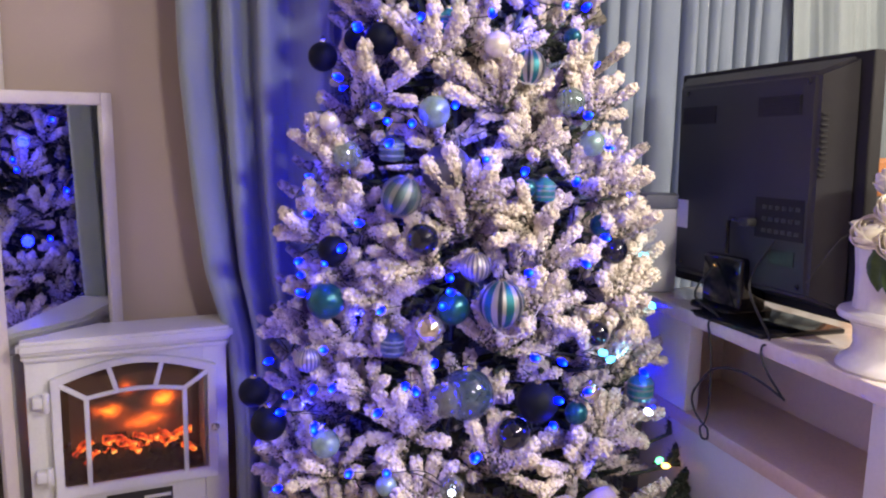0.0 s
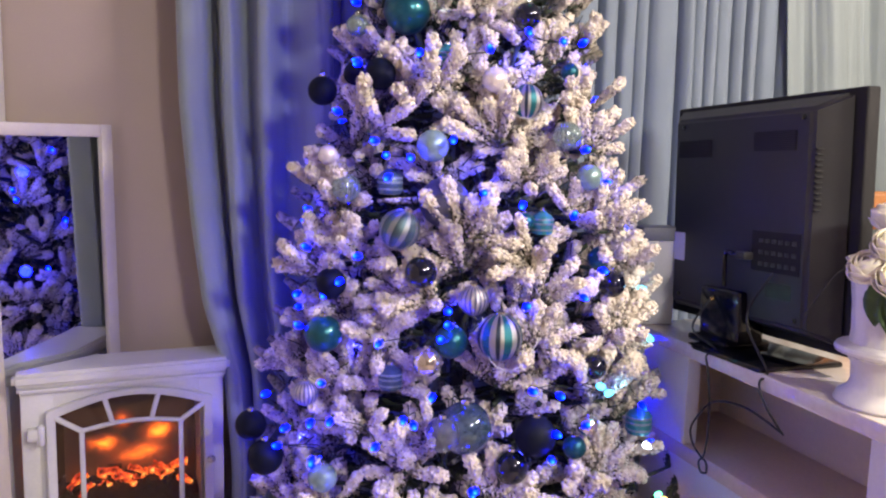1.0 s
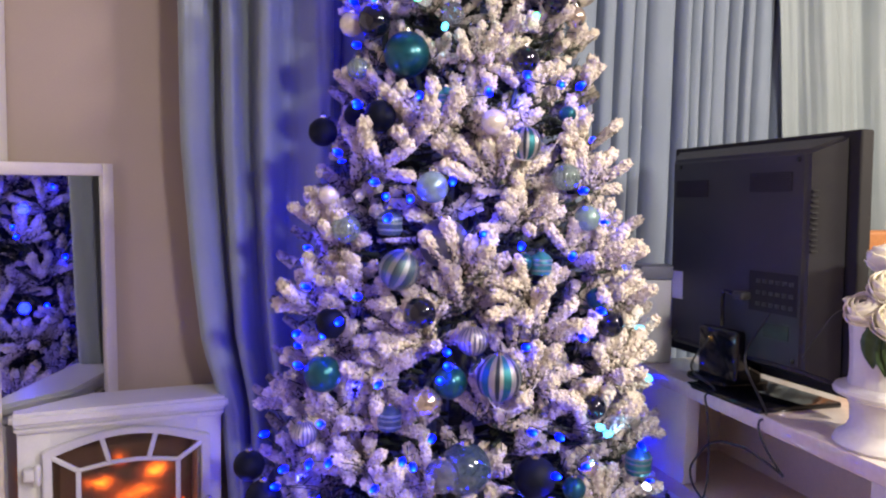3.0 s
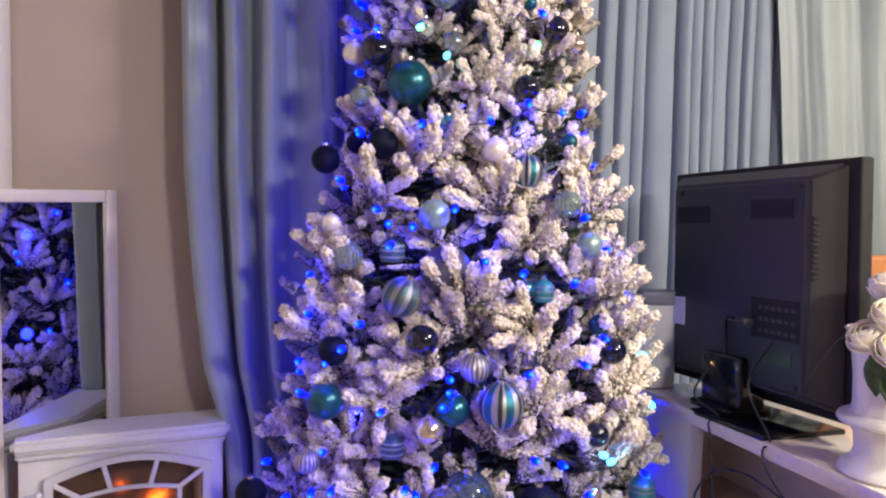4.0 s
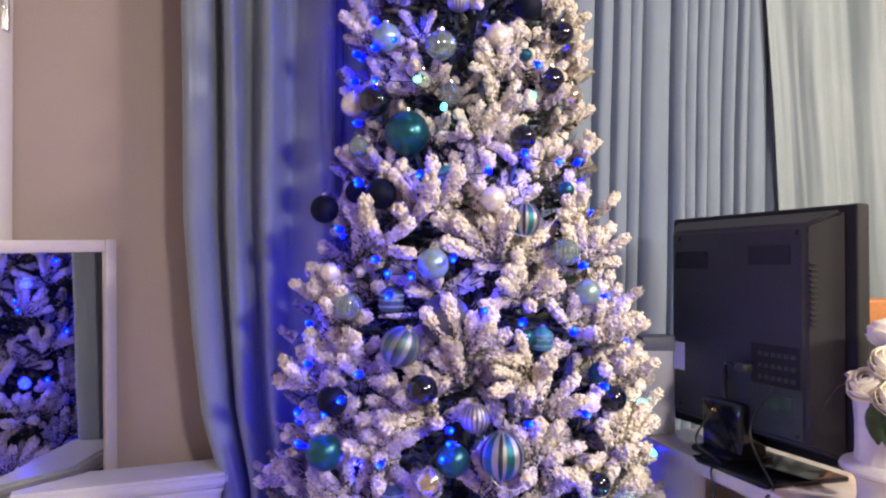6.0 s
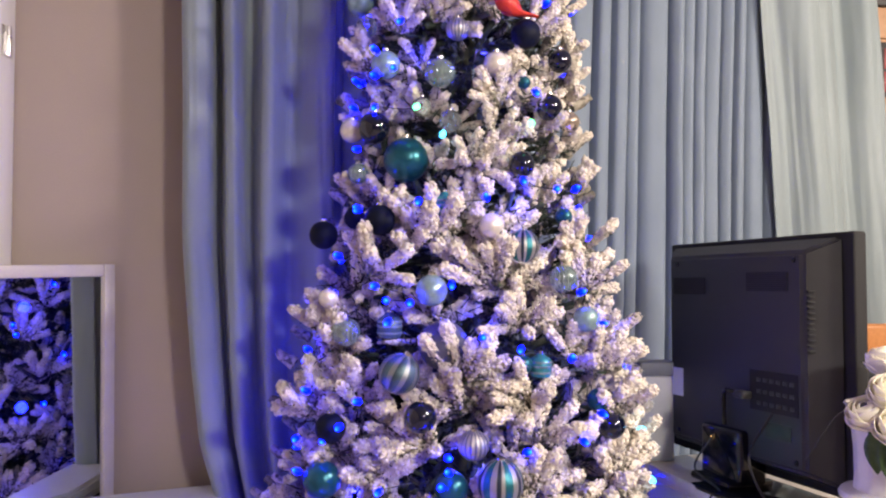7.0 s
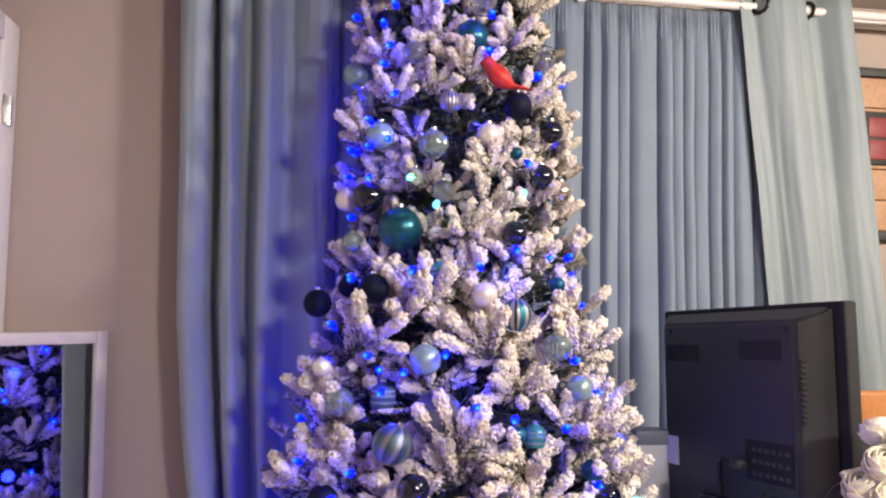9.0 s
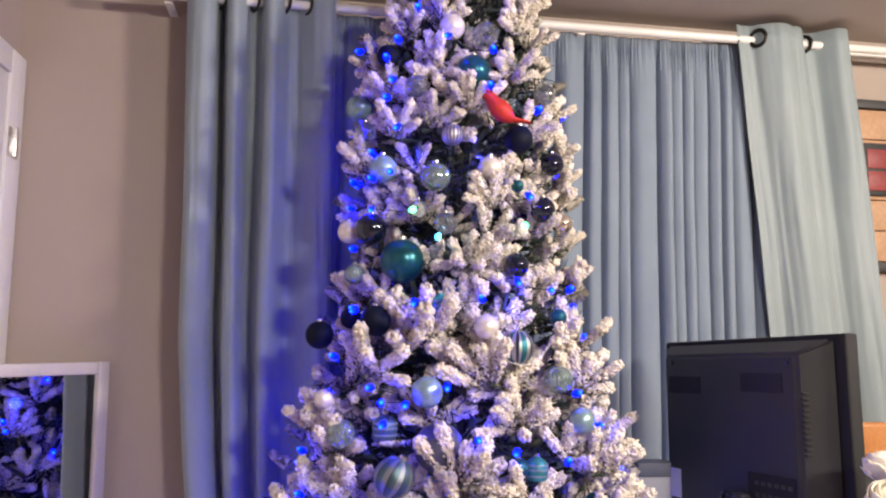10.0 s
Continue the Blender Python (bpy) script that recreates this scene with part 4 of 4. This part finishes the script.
# the boldest sprays, by bearing and height
SPRAYS_LOW = [(0, 1.01), (19, 0.96), (-17, 0.88), (-13, 1.31), (-1, 1.35), (11, 1.22), (20, 1.21), (21, 1.13), (47, 1.29), (49, 1.20), (39, 1.05), (48, 1.02), (52, 0.92), (-35, 1.23), (-26, 1.28), (-38, 0.93), (-52, 0.92), (-48, 0.82), (-28, 0.77), (-9, 0.85), (-1, 0.94), (21, 0.88), (10, 0.69), (24, 0.69), (37, 0.66), (46, 0.78), (36, 0.50), (31, 0.44), (-15, 0.49), (-8, 0.55), (8, 0.45), (-43, 0.60), (-37, 0.66), (-24, 0.68), (-34, 0.40), (-50, 0.38), (-48, 0.96), (-45, 1.06), (56, 0.83), (-29, 0.56), (18, 0.78)]
SPRAYS_HIGH = [(2, 1.48), (11, 1.48), (3, 1.86), (15, 1.63), (-24, 1.60), (-39, 1.80), (-19, 1.97), (-84, 2.01), (35, 2.07), (42, 1.64), (-50, 1.61), (44, 1.81), (-6, 1.91), (32, 1.96), (-63, 1.73), (46, 1.56), (-46, 2.07), (-18, 2.10), (-23, 1.84), (-45, 1.40), (14, 1.54)]
rnd = random.Random(33)
taken = []
ORNAMENTS = []
# the lit bulbs, by bearing and height
BULBS_LOW = [(-45, 1.27), (-39, 1.38), (-25, 1.21), (-22, 1.18), (-15, 1.18), (-20, 1.14), (-4, 1.22), (4, 1.11), (14, 1.09), (36, 1.20), (43, 1.13), (33, 0.95), (27, 1.06), (-46, 0.97), (-25, 0.97), (-29, 0.92), (-47, 0.87), (-36, 0.88), (-43, 0.80), (-18, 0.80), (-31, 0.70), (-59, 0.62), (-28, 0.63), (-33, 0.62)]
BULBS_MID = [(-43, 0.58), (-46, 0.53), (-34, 0.53), (-34, 0.51), (-17, 0.59), (-10, 0.64), (-12, 0.65), (-6, 0.70), (-4, 0.87), (-3, 0.84), (-5, 0.81), (13, 0.88), (27, 0.90), (14, 0.71), (20, 0.70), (26, 0.63), (19, 0.62), (18, 0.57), (3, 0.51), (2, 0.51), (48, 0.64), (-23, 0.45), (-46, 0.35), (-15, 0.46)]
BULBS_HIGH = [(-23, 2.14), (14, 2.14), (-30, 2.02), (-41, 1.99), (-31, 1.93), (-37, 1.89), (12, 1.99), (-7, 2.03), (11, 1.90), (-27, 1.81), (-43, 1.75), (-29, 1.70), (-41, 1.62), (18, 1.45), (30, 1.43), (-39, 1.38), (-15, 1.40), (6, 1.40), (25, 1.65), (31, 1.85), (-41, 1.69), (42, 1.43), (-22, 2.10), (-83, 2.06)]
BULBS_COLOURED = [("cyan", 30, 0.71), ("cyan", 53, 0.89), ("cyan", 57, 0.78), ("white", 48, 0.55), ("green", 57, 0.40), ("amber", 76, 0.33), ("white", -2, 0.43), ("cyan", -9, 1.54), ("green", 23, 1.58), ("green", -18, 1.61), ("cyan", 32, 0.69)]


def ornament_gap(b, z, r, out=1.0):
    ORNAMENTS.append((on_tree(b, z), r if out > 0.92 else 0.1 * r))

# ---- ornaments ----


def ball_mesh(kind, r):
    bm = bmesh.new()
    bmesh.ops.create_uvsphere(bm, u_segments=36, v_segments=20, radius=r)
    if kind.startswith("ribbed"):
        for v in bm.verts:
            a = math.atan2(v.co.y, v.co.x)
            k = 1 + 0.035 * math.cos(18 * a) * (1 - (v.co.z / r) ** 2)
            v.co.x *= k
            v.co.y *= k
    if kind == "stripe":
        for v in bm.verts:
            v.co.z *= 1.06
    return bm


def bauble(kind, bearing, z, r, out=0.97, tilt=0, turn=0):
    out *= float(np.interp(z, [0.5, 0.9, 1.3, 1.6, 1.85, 2.1], [1.018, 1.031, 1.04, 1.033, 0.99, 0.94]))
    p = on_tree(bearing, z, out) + Vector((0, 0.012, 0))
    m = Matrix.Translation(p) @ pose(0, 0, 0, 0, tilt, turn)
    ornament_gap(bearing, z, r, out)
    ob = finish("bauble", ball_mesh(kind, r), BALL[kind])
    ob.matrix_world = m
    tagged(ob, BALL_WORDS[kind] + " bauble hanging on the flocked tree", "bauble", "tree baubles")
    c = r * 0.22
    part("cap", lathe([(c, r * 0.94), (c, r * 1.12), (c * 0.5, r * 1.16)], 14), CAP, ob, "small silver cap")
    part("hook", tube([(0, 0, r * 1.14), (c * 0.5, 0, r * 1.26), (0, 0, r * 1.42), (-c * 0.5, 0, r * 1.26), (0, 0, r * 1.15)], 0.0009, 6), WIRE, ob)
    return ob


SPOOL = {
    "blue": (plain("slate_blue_spool", (0.05, 0.09, 0.16), 0.35, 0.3, 0.4), "slate blue banded"),
    "teal": (plain("teal_spool", (0.04, 0.24, 0.28), 0.3, 0.4, 0.4), "teal and silver banded"),
}
BAND = plain("silver_band", (0.26, 0.33, 0.38), 0.3, 0.6, 0.3, 0.3)


def spool(kind, bearing, z, r, out=0.97):
    """A lantern-shaped ornament with bands."""
    p = on_tree(bearing, z, out)
    ornament_gap(bearing, z, r)
    ob = finish("lantern_ornament", lathe([(r * 0.3, -r * 1.1), (r * 0.85, -r), (r, -r * 0.7), (r * 0.98, r * 0.3), (r * 0.8, r * 0.62), (r * 0.45, r * 0.8), (r * 0.3, r)], 28), SPOOL[kind][0])
    ob.matrix_world = Matrix.Translation(p)
    tagged(ob, SPOOL[kind][1] + " lantern-shaped ornament on the tree", "ornament", "tree lantern ornaments")
    for q in (-0.62, -0.1, 0.28):
        part("band", lathe([(r * 0.99, (q - 0.09) * r), (r * 1.03, (q - 0.05) * r), (r * 1.03, (q + 0.05) * r), (r * 0.99, (q + 0.09) * r)], 28), BAND, ob, "silver band")
    part("cap", lathe([(r * 0.24, r), (r * 0.24, r * 1.2), (r * 0.1, r * 1.25)], 12), CAP, ob)
    return ob


bauble("navy", -57, 1.321, 0.0334, 1.03)
bauble("navy", -52, 1.362, 0.0264, 0.88)
bauble("navy", -30, 1.355, 0.0351, 1.03)
bauble("navy", -58, 0.547, 0.0359, 1.03)
bauble("navy_gloss", -11, 0.939, 0.0342, 1.00)
bauble("navy", -34, 0.904, 0.0332, 1.03)
bauble("navy_gloss", 41, 0.910, 0.0306, 1.00)
bauble("navy_gloss", 33, 0.736, 0.0279, 1.00)
bauble("navy_gloss", 11, 0.538, 0.0366, 1.00)
bauble("navy", 16, 0.606, 0.0434, 1.03)
bauble("navy", -50, 0.492, 0.0405, 1.03)
bauble("pearl", 8, 1.345, 0.0284, 1.03)
bauble("aqua_pearl", -10, 1.203, 0.0347, 1.03)
bauble("pearl", -45, 1.177, 0.0222, 1.03)
bauble("mercury", -8, 0.758, 0.0307, 1.03)
bauble("aqua_pearl", -31, 0.487, 0.0319, 1.03)
bauble("aqua_pearl", -16, 0.417, 0.0229, 1.03)
bauble("clear", -2, 0.424, 0.0274, 1.03)
bauble("stripe", 18, 1.301, 0.0356, 1.03)
bauble("stripe_aqua", -17, 1.027, 0.0435, 1.03, 25)
bauble("stripe", 8, 0.813, 0.0477, 1.03)
bauble("ribbed_silver", 2, 0.888, 0.0316, 1.03)
bauble("ribbed_silver", -38, 0.661, 0.0281, 1.03)
bauble("teal", -37, 0.788, 0.0412, 0.98)
bauble("teal", -3, 0.797, 0.0355, 0.98)
bauble("teal", 39, 0.965, 0.0256, 0.98)
bauble("teal", 38, 1.371, 0.0200, 0.98)
bauble("teal", 16, 1.047, 0.0209, 0.98)
bauble("teal", 27, 0.566, 0.0256, 0.98)
bauble("ribbed_clear", 31, 1.231, 0.0313, 1.03)
bauble("ribbed_clear", -35, 1.107, 0.0322, 1.03)
bauble("aqua_pearl", 37, 1.142, 0.0291, 1.03)
bauble("clear", -4, 0.611, 0.0369, 1.03)
bauble("mercury", 29, 0.617, 0.0229, 1.03)
bauble("lavender", -7, 1.081, 0.0546, 0.85)
bauble("blue_clear", 1, 0.610, 0.0567, 0.93)
spool("blue", -24, 1.125, 0.0272, 0.96)
spool("teal", 22, 1.046, 0.0247, 0.98)
spool("blue", -18, 0.714, 0.0258, 0.96)
spool("teal", 51, 0.593, 0.0301, 0.98)
spool("teal", -8, 1.392, 0.0264, 0.98)
bauble("navy_gloss", -42, 1.573, 0.0377, 1.00)
bauble("teal", -27, 1.496, 0.0517, 0.90)
bauble("pearl", -55, 1.570, 0.0279, 1.03)
bauble("navy_gloss", 21, 1.486, 0.0301, 1.00)
bauble("navy_gloss", 38, 1.626, 0.0314, 1.00)
bauble("mercury", 48, 1.596, 0.0252, 1.03)
bauble("navy_gloss", 49, 1.745, 0.0284, 1.00)
bauble("navy", 27, 1.793, 0.0343, 1.03)
bauble("pearl", 12, 1.715, 0.0295, 1.03)
bauble("ribbed_clear", -12, 1.692, 0.0345, 1.03)
bauble("aqua_pearl", -39, 1.720, 0.0342, 1.03)
bauble("ribbed_silver", -5, 1.795, 0.0259, 1.03)
bauble("clear", -58, 1.826, 0.0262, 1.03)
bauble("clear", -19, 1.614, 0.0228, 1.03)
bauble("clear", -7, 1.580, 0.0263, 1.03)
bauble("teal", 5, 1.959, 0.0418, 0.98)
bauble("clear", 12, 2.056, 0.0317, 1.03)
bauble("pearl", -7, 2.073, 0.0317, 1.03)
bauble("navy", -47, 2.015, 0.0294, 1.03)
bauble("aqua_pearl", -75, 1.904, 0.0345, 1.03)
bauble("clear", 48, 1.923, 0.0277, 1.03)
bauble("clear", -25, 1.923, 0.0282, 1.03)
bauble("ribbed_clear", -44, 1.464, 0.0244, 1.03)
bauble("teal", 26, 1.680, 0.0156, 0.98)

cord = thing("ornament_cord", Matrix(), "thin white cord tied round a striped bauble", "cord", "white cords")
for b, z, r in ((20, 1.302, 0.036), (10, 0.805, 0.049)):
    c = on_tree(b, z, 1.0) + Vector((0, -r, 0))
    part("cord_strand", tube(smooth_line([c + Vector((-0.05, 0.03, 0.05)), c + Vector((-0.035, 0.01, -r * 0.6)), c + Vector((0, -0.004, -r * 1.05)), c + Vector((0.035, 0.005, -r * 0.8)), c + Vector((0.07, 0.03, 0.01))], 6), 0.0012, 6), CORD, cord)

# taupe satin bow low on the tree
BOW = cloth("taupe_satin", (0.34, 0.28, 0.24), (0.44, 0.37, 0.32), 0.35)
bow = thing("ribbon_bow", Matrix.Translation(on_tree(26, 0.375, 1.08)) @ pose(0, 0, 0, 0, 0, 26), "taupe satin ribbon bow low on the tree", "bow")
for side in (-1, 1):
    for part_name, line in (("loop", [(0, 0, 0), (0.035, -0.012, 0.026), (0.075, -0.006, 0.022), (0.082, 0.0, 0.0), (0.07, 0.006, -0.016), (0.03, 0.008, -0.008), (0, 0.004, 0)]), ("tail", [(0, 0.002, 0), (0.03, -0.004, -0.03), (0.045, -0.008, -0.06), (0.07, -0.002, -0.085)])):
        bm = bmesh.new()
        pts = smooth_line([(side * x, y, z) for x, y, z in line], 5)
        rows = [[bm.verts.new(p + Vector((0, w, 0.35 * w))) for w in (-0.02, -0.007, 0.007, 0.02)] for p in pts]
        for g0, g1 in zip(rows, rows[1:]):
            for j in range(3):
                bm.faces.new((g0[j], g0[j + 1], g1[j + 1], g1[j]))
        rb = part(part_name, bm, BOW, bow)
        rb.modifiers.new("thickness", "SOLIDIFY").thickness = 0.001
part("knot", box((-0.011, -0.022, -0.012), (0.011, 0.006, 0.012), 0.005, 3), BOW, bow)

# red bird clipped to a branch
bp = on_tree(18.9, 1.862, 1.03)
bm = bmesh.new()
body = [(-0.066, 0.020, 0.002), (-0.056, 0.024, 0.008), (-0.046, 0.027, 0.0135), (-0.036, 0.022, 0.0140), (-0.027, 0.013, 0.0165), (-0.012, 0.000, 0.024), (0.004, -0.010, 0.024), (0.018, -0.016, 0.017), (0.030, -0.018, 0.011), (0.050, -0.020, 0.010), (0.072, -0.021, 0.008)]
tube([(x, 0, z) for x, z, r in body], [r for x, z, r in body], 14, bm)
for v in bm.verts:
    if v.co.x > 0.03:
        v.co.z = -0.019 + (v.co.z + 0.019) * 0.4
bird = finish("bird_ornament", bm, RED_GLITTER)
bird.matrix_world = Matrix.Translation(bp) @ pose(0, 0, 0, 0, 8, 12)
tagged(bird, "red glittered decorative bird clipped to the tree", "ornament")

# ---- remaining branches, filling the gaps between sprays and ornaments ----
for b, z in BULBS_LOW + BULBS_MID + BULBS_HIGH:
    ORNAMENTS.append((on_tree(b, z, at_tips(z)), 0.012))
for b, z in SPRAYS_LOW + SPRAYS_HIGH:
    s = 1.0 if z < 1.4 else 0.78
    p = on_tree(b, z)
    crowded = any((p - q).length < r + 0.045 for q, r in ORNAMENTS if r > 0.01)
    taken.append((p, 0.05))
    branch(b, z, 0.86 if crowded else 1.0, rnd.uniform(-5, 20), rnd.randrange(6), rnd.uniform(-40, 40), s * rnd.uniform(0.95, 1.1))
placed, tries = 62, 0
while placed < 192 and tries < 60000:
    tries += 1
    z = rnd.uniform(0.20, 2.30)
    if rnd.random() > tree_radius(z) / 0.5 + 0.12:
        continue
    b = rnd.uniform(-108, 108)
    out = rnd.choice((1.0, 0.96, 0.90, 0.72))
    p = on_tree(b, z, out)
    need = (0.128 if z < 1.4 else 0.090) * (1.0 if out > 0.9 else 0.85)
    if abs(b) < 62 and out > 0.8 and (abs(z - 1.13) < 0.035 or abs(z - 0.60) < 0.05 or abs(z - 1.42) < 0.02) and rnd.random() < 0.8:
        continue
    if any((p - q).length < need for q, _ in taken) or any((p - q).length < r + 0.046 for q, r in ORNAMENTS if out > 0.8):
        continue
    taken.append((p, need))
    s = (1.0 if z < 1.4 else 0.78) * rnd.uniform(0.85, 1.1)
    branch(b, z, out, rnd.uniform(-5, 32), rnd.randrange(7), rnd.uniform(-45, 45), s)
    placed += 1
for k, (b, z) in enumerate(((0, 2.28), (60, 2.26), (-60, 2.26), (180, 2.25))):
    branch(b, z, 0.7, 55, 6, 40 * k, 0.7)
for b, z, k in ((78, 0.33, 0), (84, 0.40, 20), (72, 0.26, -20)):
    ob = new("branch", BARE)
    ob.parent = tree
    ob["label"] = "bare dark green branch"
    ob.matrix_basis = INTO_TREE @ Matrix.Translation(on_tree(b, z, 1.02)) @ pose(0, 0, 0, 0, 75, k)
rest = Bits()
for _ in range(260):
    z = rnd.uniform(0.2, 2.25)
    b = rnd.uniform(100, 260)
    p = INTO_TREE @ on_tree(b, z, rnd.uniform(0.8, 1.0))
    q = p + Vector((math.sin(radians(b)) * 0.05, -math.cos(radians(b)) * 0.02, 0.03))
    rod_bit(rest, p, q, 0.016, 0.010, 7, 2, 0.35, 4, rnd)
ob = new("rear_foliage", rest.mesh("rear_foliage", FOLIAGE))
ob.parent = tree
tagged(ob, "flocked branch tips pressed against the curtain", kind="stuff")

# ---- string lights ----
lights = thing("string_lights", Matrix(), "string of small lit blue lights wound through the tree", "string lights")
BULB_MESH = {}
for key, mat in BULB.items():
    bm = lathe([(0.0038, 0.0), (0.0066, 0.003), (0.0074, 0.009), (0.0058, 0.016), (0.001, 0.021)], 10)
    me = bpy.data.meshes.new("bulb")
    bm.to_mesh(me)
    bm.free()
    me.shade_smooth()
    me.materials.append(mat)
    BULB_MESH[key] = me
SOCKET_MESH = bpy.data.meshes.new("bulb_socket")
bm = lathe([(0.0026, -0.012), (0.0032, -0.010), (0.0032, 0.0015), (0.0022, 0.002)], 8)
bm.to_mesh(SOCKET_MESH)
bm.free()
SOCKET_MESH.materials.append(WIRE)
spots = []


def bulb(bearing, z, colour="blue", extra=0.052):
    p = on_tree(bearing, z, at_tips(z, extra if abs(bearing) < 34 else min(extra, 0.022)) * (1 - pulled_in(bearing, z)))
    a = radians(bearing)
    ob = new("bulb", BULB_MESH[colour])
    ob.parent = lights
    d = Vector((math.sin(a) + rnd.uniform(-0.6, 0.6), -math.cos(a), rnd.uniform(-0.8, 0.8))).normalized()
    ob.matrix_basis = Matrix.Translation(p) @ d.to_track_quat("Z", "Y").to_matrix().to_4x4()
    if colour != "blue":
        ob["label"] = {"cyan": "bright cyan bulb", "green": "green bulb", "white": "cool white bulb", "amber": "amber bulb"}[colour]
    s = new("socket", SOCKET_MESH)
    s.parent = ob
    spots.append((z + bearing * 0.0012, p))
    return p


for b, z in BULBS_LOW + BULBS_MID + BULBS_HIGH:
    bulb(b, z)
for c, b, z in BULBS_COLOURED:
    bulb(b, z, c)
for k in range(48):
    b = rnd.uniform(-140, -75) if k % 4 else rnd.uniform(80, 140)
    bulb(b, rnd.uniform(0.25, 2.1), "blue", -0.01)
spots.sort(key=lambda s: s[0])
for k in range(0, len(spots) - 1):
    a, b = spots[k][1], spots[k + 1][1]
    if (a - b).length < 0.22:
        c = Vector((AX, AY, (a.z + b.z) / 2 - 0.015))
        mid = (a + b) / 2 + (c - (a + b) / 2) * 0.12
        part("wire", tube(smooth_line([a, mid, b], 4), 0.0012, 5), WIRE, lights)
# the bulbs' light, gathered where they crowd
for b, z, o, w in ((-86, 0.45, 1.0, 0.45), (-86, 0.78, 1.0, 0.6), (-86, 1.10, 1.0, 0.6), (-86, 1.42, 1.02, 0.5), (-86, 1.75, 1.02, 0.35), (-60, 0.45, 1.05, 0.4), (30, 0.45, 1.08, 0.22)):
    lamp("bulb_light", "POINT", Matrix.Translation(on_tree(b, z, o)), 1.15 * w, (0.002, 0.004, 1.0), 0.018)
for b, z in ((-60, 0.5), (-35, 0.75), (-10, 0.55), (20, 0.55), (0, 0.85), (-50, 0.95), (-25, 1.10), (5, 1.12), (30, 1.0), (-35, 1.4), (0, 1.42), (25, 1.4), (-30, 1.75), (10, 1.75), (-20, 2.0)):
    lamp("bulb_light", "POINT", Matrix.Translation(on_tree(b, z, 0.80)), 0.28, (0.025, 0.03, 1.0), 0.008)
for b, z, w, c in ((36, 0.69, 0.07, (0.25, 0.7, 1.0)), (63, 0.86, 0.10, (0.3, 0.75, 1.0)), (58, 0.50, 0.07, (0.06, 0.3, 1.0)), (-8, 1.54, 0.12, (0.2, 0.75, 1.0))):
    lamp("bulb_light", "POINT", Matrix.Translation(on_tree(b, z, at_tips(z, 0.06))), w, c, 0.005)
